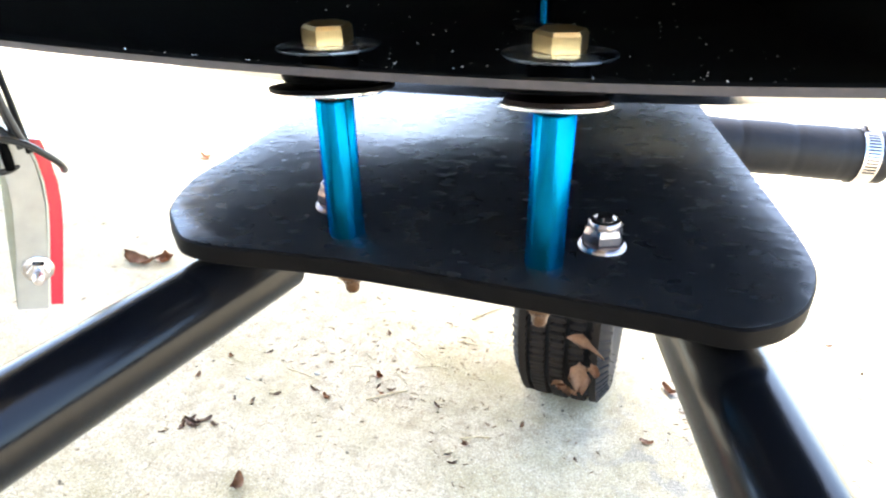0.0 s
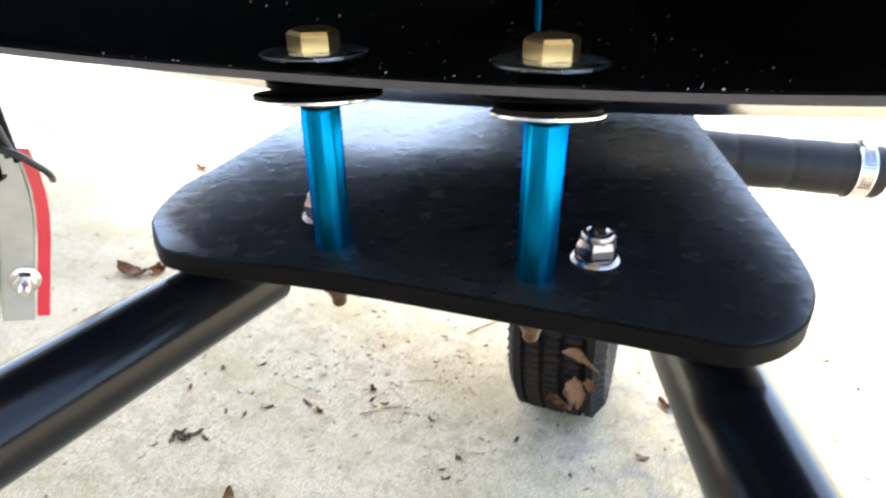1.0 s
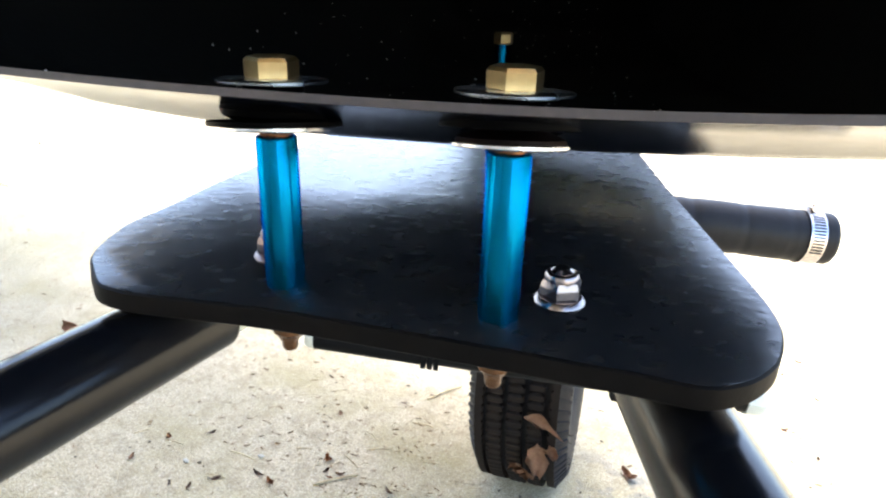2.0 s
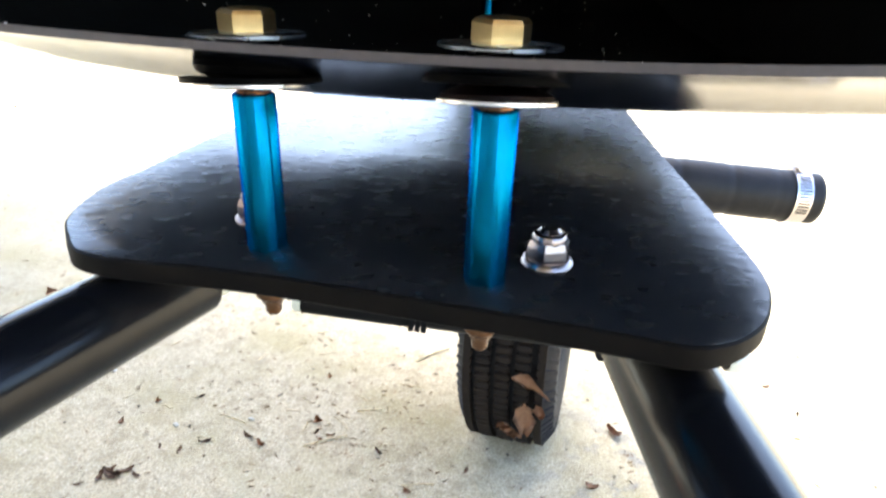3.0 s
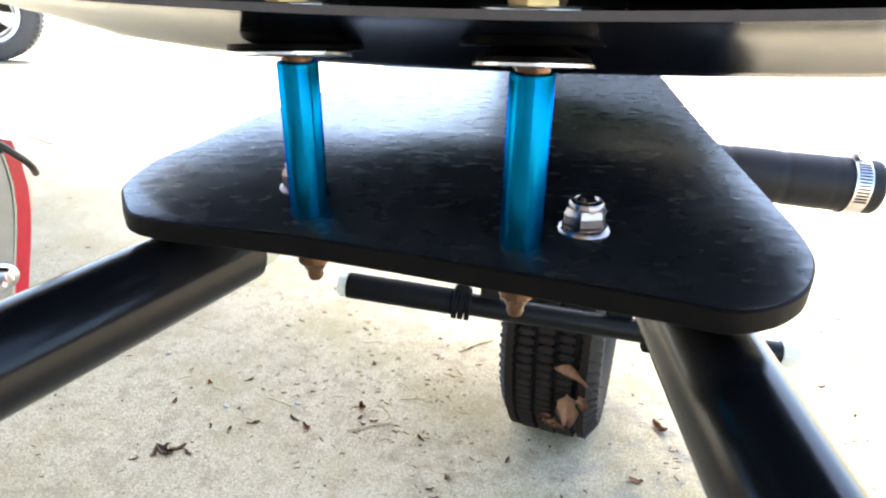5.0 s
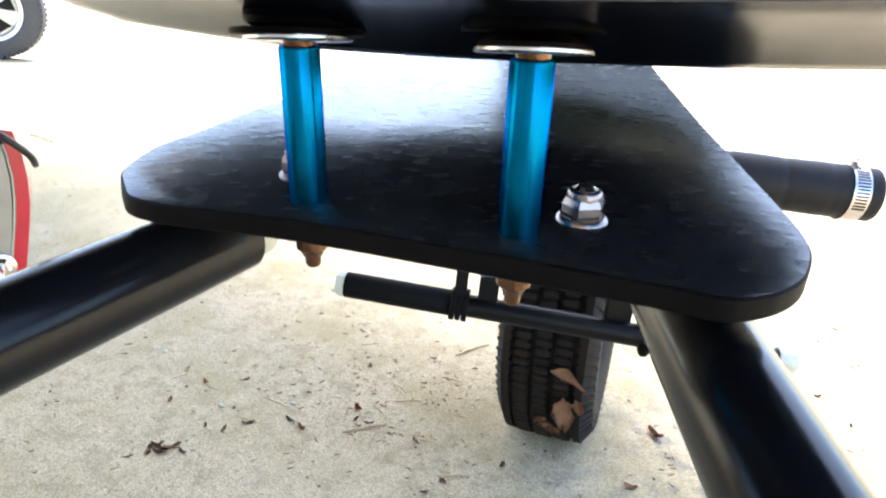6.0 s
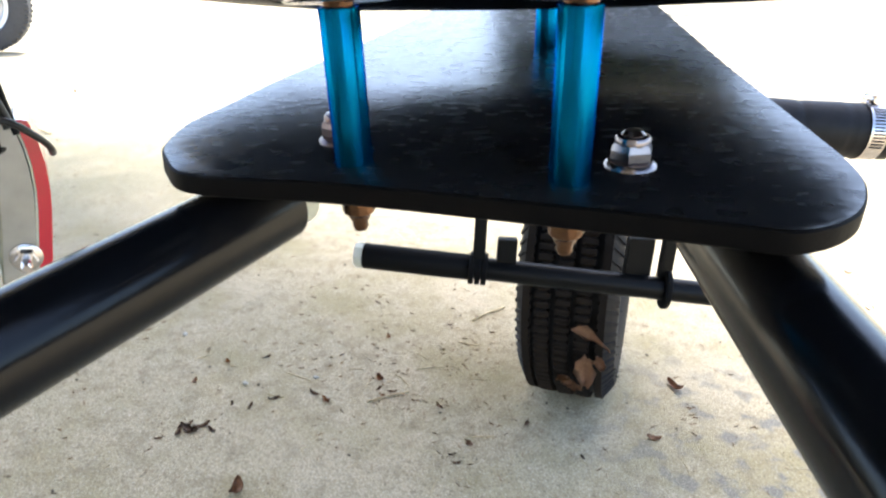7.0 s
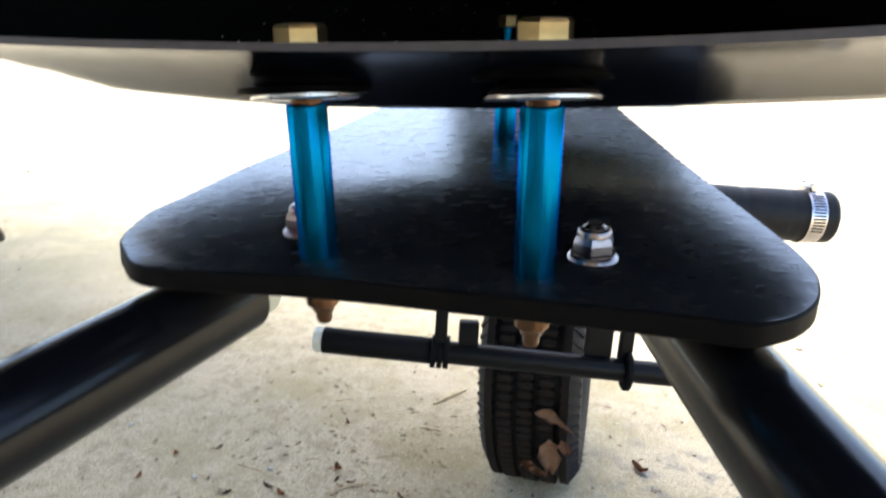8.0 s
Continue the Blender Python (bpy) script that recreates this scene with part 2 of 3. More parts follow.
def sweep(points, radius, seg=14, cap=True):
    """A round bar along points; radius may be a list."""
    bm = bmesh.new()
    pts = [Vector(p) for p in points]
    rad = radius if isinstance(radius, (list, tuple)) else [radius] * len(pts)
    rings = []
    up = Vector((0.13, 0.21, 0.97))
    for i, p in enumerate(pts):
        d = (pts[min(i + 1, len(pts) - 1)] - pts[max(i - 1, 0)]).normalized()
        s = d.cross(up)
        if s.length < 1e-3:
            s = d.cross(Vector((1, 0, 0)))
        s.normalize()
        u = s.cross(d).normalized()
        rings.append([bm.verts.new(p + (s * math.cos(2 * math.pi * k / seg) + u * math.sin(2 * math.pi * k / seg)) * rad[i]) for k in range(seg)])
    for a, b in zip(rings, rings[1:]):
        for k in range(seg):
            bm.faces.new((a[k], a[(k + 1) % seg], b[(k + 1) % seg], b[k]))
    if cap:
        bm.faces.new(rings[0][::-1])
        bm.faces.new(rings[-1])
    return bm


def tube_along(a, b, radius, wall=0.0025, seg=40, bulge=0.0):
    """An open tube with a wall from a to b."""
    a, b = Vector(a), Vector(b)
    L = (b - a).length
    bm = lathe([(radius - wall, 0), (radius, 0), (radius, L), (radius - wall, L)], seg, closed=True)
    turn = (b - a).to_track_quat("Z", "Y").to_matrix().to_4x4()
    bm.transform(Matrix.Translation(a) @ turn)
    return bm


def box(x0, y0, z0, x1, y1, z1, bev=0.0):
    bm = bmesh.new()
    bmesh.ops.create_cube(bm, size=1)
    bm.transform(Matrix.Translation(((x0 + x1) / 2, (y0 + y1) / 2, (z0 + z1) / 2)) @ Matrix.Diagonal((x1 - x0, y1 - y0, z1 - z0, 1)))
    if bev:
        bmesh.ops.bevel(bm, geom=bm.edges[:], offset=bev, segments=2, affect="EDGES")
    return bm


def smooth_loop(pts, per=6):
    """A closed rounded outline through the points."""
    out = []
    n = len(pts)
    for i in range(n):
        p0, p1, p2, p3 = (Vector(pts[(i + k - 1) % n]) for k in range(4))
        for s in range(per):
            u = s / per
            out.append(0.5 * ((2 * p1) + (p2 - p0) * u + (2 * p0 - 5 * p1 + 4 * p2 - p3) * u * u + (3 * p1 - p0 - 3 * p2 + p3) * u ** 3))
    return out


# ---- ground and the unseen light blockers round it ----
bm = bmesh.new()
bmesh.ops.create_grid(bm, x_segments=60, y_segments=60, size=60)
tagged(part("ground", bm, M_CONC), "pale grey weathered concrete slab with stains", "concrete ground", kind="structure")
# added overhead slab, unseen; its edge, aslant to the trike, sets the sunlit ground
bm = bmesh.new()
low = [bm.verts.new((x, y, 2.5)) for x, y in ((-2.2, -3.2), (0.9, -3.2), (0.9, 2.45), (-2.2, 4.0))]
up_v = [bm.verts.new((v.co.x, v.co.y, 2.62)) for v in low]
bm.faces.new(low[::-1])
bm.faces.new(up_v)
for k in range(4):
    bm.faces.new((low[k], low[(k + 1) % 4], up_v[(k + 1) % 4], up_v[k]))
tagged(part("ceiling", bm, M_SHADE_SLAB, smooth=False), "unseen plain slab overhead, added to shade the near ground", "ceiling", kind="structure")
# back wall is unseen, added to close off light behind the camera
tagged(part("wall_south", box(-2.2, -3.3, 0.0, 0.9, -3.2, 2.62), M_UNSEEN_WALL, smooth=False), "unseen plain wall behind, added to close off light", "wall", kind="structure")

# side wall is unseen too, added to cut light from behind on the left
tagged(part("wall_west", box(-2.2, -3.2, 0.0, -2.1, -0.25, 2.5), M_UNSEEN_WALL, smooth=False), "unseen plain side wall behind, added to cut light", "wall", kind="structure")

# added woodland screen far ahead, out of view, darkens reflections in the plate
bm = bmesh.new()
rows = []
for k in range(121):
    a = radians(0.5 + 21 * k / 120)
    crown = 12.0 + 2.2 * noise.noise((k * 0.19, 0.0, 3.0)) + 1.1 * noise.noise((k * 0.7, 5.0, 1.0))
    # foot lifts towards the right so the screen stays out of sight
    foot = 0.0 if k < 58 else min(2.8, 0.45 * (k - 57)) + 0.2 * noise.noise((k * 0.9, 2.0, 7.0))
    dep = 24 + 2.0 * noise.noise((k * 0.4, 9.0, 2.0))
    rows.append([bm.verts.new(((dep + u * 1.5) * math.sin(a), (dep + u * 1.5) * math.cos(a), foot + (crown - foot) * u)) for u in (0.0, 0.25, 0.5, 0.75, 1.0)])
for a, b in zip(rows, rows[1:]):
    for k in range(4):
        bm.faces.new((a[k], b[k], b[k + 1], a[k + 1]))
M_DARK_SCREEN = mat("dark_reflection_screen", (0.06, 0.085, 0.03), 0.9, grain=0.7, scale=1.2, col2=(0.02, 0.03, 0.012), bump=0.5, bump_scale=2)
tagged(part("backdrop", bm, M_DARK_SCREEN), "unseen dark green woodland screen, added to darken the plate's reflection", "woodland", kind="structure")

# ---- trike frame: mounting plate, tubes, uprights ----
# the plate's own frame: it leans up to the rear and to the right
PZ, PA, PB = 0.517, 0.11, 0.06
NORMAL = Vector((-PB, -PA, 1)).normalized()


def plate_z(x, y, off=0.0):
    return PZ + off + PA * (y - 0.334) + PB * (x - 0.13)


def on_plate(x, y, off=0.0, spin=0.0):
    """A pose on the plate's top, z along its normal."""
    return Matrix.Translation(Vector((x, y, plate_z(x, y))) + NORMAL * off) @ NORMAL.rotation_difference(Vector((0, 0, 1))).inverted().to_matrix().to_4x4() @ pose(0, 0, 0, 0, 0, spin)


frame_ob = empty("trike_frame", Matrix(), "black steel trike frame with a thick bolted mounting plate", "trike frame")
OUT = [(0.0320, 0.383), (0.0327, 0.368), (0.0352, 0.3575), (0.0408, 0.3480), (0.0470, 0.3396), (0.0545, 0.3357), (0.064, 0.3335), (0.100, 0.3280), (0.150, 0.3155), (0.190, 0.3045), (0.2040, 0.3002),
       (0.2130, 0.3020), (0.2200, 0.3062), (0.2262, 0.3125), (0.2315, 0.3215), (0.2352, 0.3310), (0.2375, 0.345), (0.2388, 0.37), (0.2400, 0.40), (0.2425, 0.46), (0.249, 0.56), (0.256, 0.66), (0.262, 0.745), (0.255, 0.775), (0.13, 0.775), (0.118, 0.745), (0.1015, 0.645), (0.0895, 0.597), (0.0755, 0.545),
       (0.0605, 0.490), (0.0465, 0.445), (0.0378, 0.407), (0.0335, 0.392)]
loop = smooth_loop([(x, y, 0) for x, y in OUT], 5)
bm = bmesh.new()
TH = 0.0062
levels = [(0.0, -0.0007), (-0.0006, 0.0), (-TH + 0.0006, 0.0), (-TH, -0.0007)]
rings = []
for off, inset in levels:
    ring = []
    for i, p in enumerate(loop):
        tg = (loop[(i + 1) % len(loop)] - loop[i - 1]).normalized()
        nrm = Vector((tg.y, -tg.x, 0))
        q = p + nrm * inset
        ring.append(bm.verts.new((q.x, q.y, plate_z(q.x, q.y, off))))
    rings.append(ring)
for a, b in zip(rings, rings[1:]):
    for k in range(len(a)):
        j = (k + 1) % len(a)
        f = bm.faces.new((a[k], b[k], b[j], a[j]))
        f.material_index = 1
top = bm.faces.new(rings[0])
bot = bm.faces.new(rings[-1][::-1])
bmesh.ops.triangulate(bm, faces=[top, bot])
part("mounting_plate", bm, [M_PLATE, M_EDGE], frame_ob, "thick flat plate in streaky brushed-on black paint")


def frame_tube(p0, d, near, far, radius):
    p0, d = Vector(p0), Vector(d).normalized()
    a, b = p0 - d * near, p0 + d * far
    return part("frame_tube", tube_along(a, b, radius, 0.002, 48), M_TUBE, frame_ob, "round satin black steel tube")


frame_tube((0.0427, 0.325, 0.4865), (0.515, 1.0, 0.152), 0.75, 0.053, 0.0136)
frame_tube((0.2092, 0.325, 0.4980), (-0.031, 1.0, 0.122), 0.70, 0.05, 0.0134)
# pale cut end inside the tube that shows beneath the plate
part("tube_plug", sweep([(0.067, 0.3700, 0.4932), (0.0715, 0.3785, 0.4944)], 0.0105, 20), M_WHITECAP, frame_ob, "pale end plug in the tube")
for x, z0, z1 in ((0.146, 0.300, plate_z(0.146, 0.755, -TH) + 0.001), (0.334, 0.292, 0.466)):
    part("upright", box(x - 0.0062, 0.757, z0 - 0.006, x + 0.0062, 0.769, z1, 0.001), M_BLACKMETAL, frame_ob, "narrow flat steel upright")
part("upright_brace", box(0.1535, 0.758, 0.438, 0.3265, 0.768, 0.456, 0.001), M_BLACKMETAL, frame_ob)

# ---- standoff posts with their bolts ----
SP, BOLT_R = 0.0055, 0.0030


def fender_washer(r, h, hole):
    return lathe([(hole, 0), (r - 0.0004, 0), (r, 0.0003), (r, h - 0.0003), (r - 0.0004, h), (hole, h)], 40, closed=True)


def post(x, y, length, label, spin=0.0, above=0.0, low_r=0.0142, cup=False):
    """Blue tube on the plate, washers, a hex bolt through all and its nut below."""
    ob = empty("standoff_post", on_plate(x, y, 0.0, spin), label, "standoff", "posts that carry the seat shell")
    part("spacer", lathe([(BOLT_R + 0.0003, 0), (SP - 0.0003, 0), (SP, 0.0004), (SP, length - 0.0016), (SP - 0.0003, length - 0.0012), (BOLT_R + 0.0003, length - 0.0012)], 32, closed=True), M_BLUE, ob, "faceted bright blue anodised spacer")
    z, tip, tip2 = length, -10.0, -4.0
    part("bolt_collar", lathe([(BOLT_R, z - 0.0030), (BOLT_R + 0.0009, z - 0.0030), (0.0044, z + 0.0012), (BOLT_R, z + 0.0012)], 24, closed=True), M_COPPER, ob)
    part("washer", fender_washer(low_r, 0.0013, BOLT_R), M_WASHER, ob, "wide bright steel washer", m=pose(0, 0, z, tip))
    if cup:
        part("cup_washer", lathe([(BOLT_R, 0.0), (low_r - 0.0008, 0.0), (low_r - 0.0012, 0.0010), (0.0105, 0.0022), (0.0078, 0.0034), (0.0062, 0.0054), (BOLT_R, 0.0054)], 40, closed=True), M_CUP, ob, "domed dark metal cup washer", m=pose(0, 0, z + 0.0013, tip))
        part("rubber_washer", fender_washer(low_r + 0.0032, 0.0022, BOLT_R), M_RUBBER, ob, "black rubber washer", m=pose(0, 0.0012, z + 0.0044, tip))
    else:
        part("rubber_washer", fender_washer(low_r + 0.0032, 0.0016, BOLT_R), M_RUBBER, ob, "black rubber washer", m=pose(0, 0, z + 0.0013, tip))
        part("rubber_bush", lathe([(BOLT_R, 0.0), (0.0118, 0.0), (0.0138, 0.0010), (0.0143, 0.0026), (0.0135, 0.0042), (0.0105, 0.0050), (BOLT_R, 0.0050)], 40, closed=True), M_RUBBER, ob, "thick rounded black rubber bush", m=pose(0.0004, 0, z + 0.0029, -8, 3))
    z += 0.0035 + 0.0027
    up = 0.0012 if above else 0.0062
    part("rubber_washer", fender_washer(0.0078, up, BOLT_R), M_RUBBER, ob, "black rubber washer", m=pose(0, 0, z, tip2))
    z += up
    if above:
        part("washer", fender_washer(0.0168, 0.0011, BOLT_R), M_WASHER, ob, "wide bright steel washer", m=pose(0, 0, z))
        z += 0.0011
        part("spacer", lathe([(BOLT_R, z), (SP * 0.68, z), (SP * 0.68, z + above), (BOLT_R, z + above)], 14, closed=True), M_BLUE, ob, "short blue anodised spacer")
        z += above
    else:
        part("washer", fender_washer(0.0142, 0.0012, BOLT_R), M_WASHER, ob, "wide bright steel washer", m=pose(0, 0, z, tip2))
        z += 0.0012
    part("bolt_head", hexagon(0.0085 if above else 0.0118, 0.0054), M_GOLD, ob, "yellow zinc hex bolt head", smooth=False, m=pose(0, 0, z, 0, 0, 8))
    part("bolt_shank", sweep([(0, 0, -TH - 0.0158), (0, 0, -TH - 0.0148), (0, 0, z)], [0.0019, 0.0024, 0.0024], 20), M_COPPER, ob, "dull zinc bolt end below the plate")
    part("nut", lathe([(0.0022, -0.0122), (0.0030, -0.0122), (0.0037, -0.0106), (0.0049, -0.0094), (0.0051, -0.0030), (0.0058, -0.0020), (0.0058, 0.0), (0.0022, 0.0)], 12, closed=True), M_COPPER, ob, "small flanged nut", smooth=False, m=pose(0, 0, -TH))
    return ob


post(0.0988, 0.3452, 0.0440, "blue anodised standoff post with yellow zinc bolt through the plate", spin=10)
post(0.1592, 0.3300, 0.0455, "blue anodised standoff post beside a chrome nut on the plate", spin=0, cup=True)
post(0.1672, 0.504, 0.0258, "rear blue standoff post with a tall upper spacer", spin=5, above=0.021)


def flange_nut(x, y, label, spin, metal=M_NUT):
    ob = empty("flange_nut", on_plate(x, y, 0.0, spin), label, "nut", "nuts on the plate")
    part("flange", lathe([(0.0, 0), (0.0070, 0), (0.0073, 0.0005), (0.0071, 0.0010), (0.0062, 0.0019), (0.0, 0.0021)], 36), metal, ob)
    part("hex_nut", hexagon(0.0106, 0.0056, 0.0013), metal, ob, "", smooth=False, m=pose(0, 0, 0.0015))
    part("bolt_tip", lathe([(0.0, 0.0), (0.0032, 0.0), (0.0032, 0.0022), (0.0022, 0.0032), (0.0, 0.0033)], 20), metal, ob, m=pose(0, 0, 0.0071))
    part("nylon_ring", lathe([(0.0031, -0.0006), (0.0048, -0.0006), (0.0049, 0.0010), (0.0044, 0.0018), (0.0034, 0.0020), (0.0031, 0.0012)], 28, closed=True), metal, ob, m=pose(0, 0, 0.0071))
    return ob


flange_nut(0.1770, 0.3400, "shiny chrome flanged lock nut on the black plate", 12)
flange_nut(0.0915, 0.3635, "tarnished flanged nut behind a blue post on the plate", 25, M_CUP)

# ---- seat shell ----
bm = bmesh.new()


def shell_z(x, v):
    """Underside height of the moulded shell at v behind its front lip: straight lip, shallow bowl, rising back."""
    dx = x - 0.14
    lip = 0.5729 + 0.056 * dx + (0.38 if dx > 0 else 0.24) * dx * dx
    e = dx + 0.05
    bowl = min(0.5567 + (0.038 * e + 0.25 * e * e if e > 0 else 0.35 * e * e), lip)
    if dx > 0:
        curl = 6.0 * max(0.0, dx - 0.118) ** 2 + 2.6 * max(0.0, dx - 0.132)
    else:
        curl = min(3.0 * max(0.0, -dx - 0.15) ** 2 + 1.5 * max(0.0, -dx - 0.16), 0.036)
    rise = [(0.0, 0.0), (0.42, 0.0), (0.51, 0.0065), (0.58, 0.018), (0.66, 0.045), (0.74, 0.095), (0.80, 0.16), (0.86, 0.26), (0.90, 0.36), (0.93, 0.46), (0.96, 0.60)]
    for (a, za), (b, zb) in zip(rise, rise[1:]):
        if v <= b:
            up = za + (zb - za) * (v - a) / (b - a)
            break
    back = max(0.0, (v - 0.25 * dx - 0.415 - 1.4 * (x - 0.045)) / 1.72)
    up += 0.8 * back * back / (back + 0.012) * min(1.0, max(0.0, (0.15 - x) / 0.05))
    w = min(1.0, max(0.0, (v - 0.290) / 0.065)) ** 1.5
    return lip * (1 - w) + bowl * w + up + curl * min(1.0, max(0.0, (v - 0.285) / 0.04)) + 0.10 * curl


YS = [0.290 + 0.005 * k for k in range(18)] + [0.385 + 0.0125 * k for k in range(32)] + [0.785, 0.80, 0.82, 0.84, 0.86, 0.88, 0.90, 0.915, 0.93, 0.945, 0.96]
XS = [-0.120 + 0.008 * k for k in range(20)] + [0.04 + 0.01 * k for k in range(21)] + [0.252, 0.258, 0.264, 0.270, 0.274, 0.278, 0.282, 0.290, 0.300, 0.310, 0.318, 0.325]
SH = 0.0017
low = [[bm.verts.new((x, y - 0.25 * (x - 0.14), shell_z(x, y))) for x in XS] for y in YS]
high = [[bm.verts.new((v.co.x, v.co.y, v.co.z + SH)) for v in row] for row in low]
for g, side_mat in ((low, 0), (high, 2)):
    for a, b in zip(g, g[1:]):
        for k in range(len(XS) - 1):
            bm.faces.new((a[k], a[k + 1], b[k + 1], b[k])).material_index = side_mat


def skirt(a, b):
    for k in range(len(a) - 1):
        f = bm.faces.new((a[k], a[k + 1], b[k + 1], b[k]))
        f.material_index = 1


skirt(low[0], high[0])
skirt(low[-1], high[-1])
skirt([r[0] for r in low], [r[0] for r in high])
skirt([r[-1] for r in low], [r[-1] for r in high])
seat = empty("seat_shell", Matrix(), "glossy black moulded seat shell with dust inside", "seat")
part("shell", bm, [M_PAN, M_PANEDGE, M_PANIN], seat, "glossy black curved shell with a pale cut edge")
part("seat_cushion", box(-0.13, 0.27, 0.690, 0.34, 0.74, 0.78, 0.02), M_SEAT, seat, "dark cushion over the shell")
rng = random.Random(4)
bm = bmesh.new()
for _ in range(330):
    x, y = rng.uniform(0.035, 0.245), 0.0
    y = 0.30 + 0.40 * rng.random() ** 1.2 - 0.25 * (x - 0.14)
    r = rng.uniform(0.00012, 0.0004) * (1 + 1.5 * (y - 0.3))
    z = shell_z(x, y + 0.25 * (x - 0.14)) + SH
    bmesh.ops.create_icosphere(bm, subdivisions=1, radius=r, matrix=Matrix.Translation((x, y, z + r * 0.3)))
part("dust", bm, M_DUST, seat, "pale specks of dust")["kind"] = "stuff"

# ---- front wheel ----
WR, WY = 0.200, -16.5
WHEEL = pose(0.309, 1.04, WR + 0.001, 0, -3.0, WY)
wheel = empty("wheel", WHEEL @ pose(0, 0, -WR), "small dusty pneumatic wheel with zigzag tread on concrete", "wheel")
turn_axis = pose(0, 0, WR, 0, 90, 0)  # lathe axis z becomes the axle along x
half = [(0.108, 0.038), (0.116, 0.050), (0.132, 0.0590), (0.150, 0.0632), (0.163, 0.0638), (0.171, 0.0628), (0.174, 0.0622), (0.186, 0.0555), (0.1945, 0.0502), (0.1950, 0.0470), (0.1900, 0.0440), (0.1900, 0.0)]
prof = [(r, -z) for r, z in half] + [(r, z) for r, z in half[-2::-1]]
bm = lathe(prof, 96)
bm.transform(turn_axis)
tyre = part("tyre", bm, M_WALL, wheel, "black rubber tyre with squared shoulders")
bm = bmesh.new()
BLOCKS = 104
# centre ribs of scalloped blocks with narrow cuts between, plain shoulder ribs outside
for rib, (c, hw, cut) in enumerate(((-0.0455, 0.0050, 0), (-0.0258, 0.0090, 1), (-0.0008, 0.0090, 1), (0.0238, 0.0090, 1), (0.0455, 0.0050, 0))):
    vs = []
    rout = WR - 0.0002 - 0.0022 * (abs(c) / 0.0455) ** 2
    for k in range(BLOCKS * 4):
        a = 2 * math.pi * (k + 2 * (rib % 2)) / (BLOCKS * 4)
        at = k % 4
        r, lo, hi = rout, c - hw, c + hw
        if cut:
            lo, hi = (lo + 0.0048, hi - 0.0048) if at == 0 else (lo, hi)
            r = rout - 0.0040 if at == 0 else rout
        elif at == 0:
            lo, hi = (lo, hi - 0.0022) if c < 0 else (lo + 0.0022, hi)
        vs.append([bm.verts.new((q * math.cos(a), q * math.sin(a), z)) for q, z in ((rout - 0.0095, lo - 0.0004), (r, lo), (r, hi), (rout - 0.0095, hi + 0.0004))])
    for k in range(len(vs)):
        a, b = vs[k], vs[(k + 1) % len(vs)]
        for i in range(3):
            bm.faces.new((a[i], a[i + 1], b[i + 1], b[i]))
bm.transform(turn_axis)
part("tread", bm, M_TYRE, tyre, "brown dusty zigzag tread blocks", smooth=False)
# slanted bars on the shoulders
bm = bmesh.new()
for side in (-1, 1):
    for k in range(76):
        q = []
        for da in (0.0, 0.030):
            a = 2 * math.pi * k / 76 + da
            for r, z, lean in ((0.1955, 0.0508, 0.0), (0.187, 0.0570, 0.022), (0.1755, 0.0638, 0.052), (0.1735, 0.0610, 0.052), (0.190, 0.0490, 0.0)):
                q.append(bm.verts.new((r * math.cos(a + lean), r * math.sin(a + lean), side * z)))
        for i in range(5):
            n2 = (i + 1) % 5
            bm.faces.new((q[i], q[n2], q[n2 + 5], q[i + 5]))
        bm.faces.new(q[:5])
        bm.faces.new(q[5:])
bm.transform(turn_axis)
part("shoulder_tread", bm, M_WALL, tyre, "slanted rubber bars on the tyre shoulder", smooth=False)["kind"] = "stuff"
# thin moulding whiskers
wr = random.Random(21)
bm = bmesh.new()
for k in range(150):
    side, a = (-1 if k % 2 else 1), 2 * math.pi * (k + wr.random()) / 150
    r, z, out = wr.choice(((0.165, 0.0634, 0.9), (0.176, 0.0610, 0.8), (0.196, 0.0500, 0.35)))
    d = Vector((math.cos(a) * (1 - out) + wr.uniform(-0.3, 0.3), math.sin(a) * (1 - out) + wr.uniform(-0.3, 0.3), side * out)).normalized()
    p = Vector((r * math.cos(a), r * math.sin(a), side * z))
    tip_end = p + d * wr.uniform(0.004, 0.010)
    e = d.orthogonal().normalized() * 0.0005
    f = d.cross(e)
    base = [bm.verts.new(p + v) for v in (e, -0.5 * e + 0.87 * f, -0.5 * e - 0.87 * f)]
    top_v = bm.verts.new(tip_end)
    for i in range(3):
        bm.faces.new((base[i], base[(i + 1) % 3], top_v))
bm.transform(turn_axis)
part("whiskers", bm, M_RUBBER, tyre, "thin rubber moulding whiskers")["kind"] = "stuff"
bm = lathe([(0.02, -0.030), (0.085, -0.022), (0.104, -0.034), (0.112, -0.036), (0.108, -0.028), (0.10, 0.0), (0.108, 0.028), (0.112, 0.036), (0.104, 0.034), (0.085, 0.022), (0.02, 0.030)], 48)
bm.transform(turn_axis)
part("rim", bm, M_BLACKMETAL, wheel, "black steel rim")
bm = sweep([(-0.075, 0, WR), (0.075, 0, WR)], 0.010, 20)
part("axle", bm, M_STEEL, wheel, "steel axle")

for sx in (-1, 1):
    leg = [WHEEL @ Vector((sx * 0.071, 0.0, 0.0)), WHEEL @ Vector((sx * 0.071, -0.02, 0.10)), WHEEL @ Vector((sx * 0.069, -0.10, 0.24)), WHEEL @ Vector((sx * 0.05 - 0.045, -0.26, 0.345))]
    part("fork_leg", sweep(leg, 0.009, 16), M_BLACKMETAL, frame_ob, "black steel fork leg")

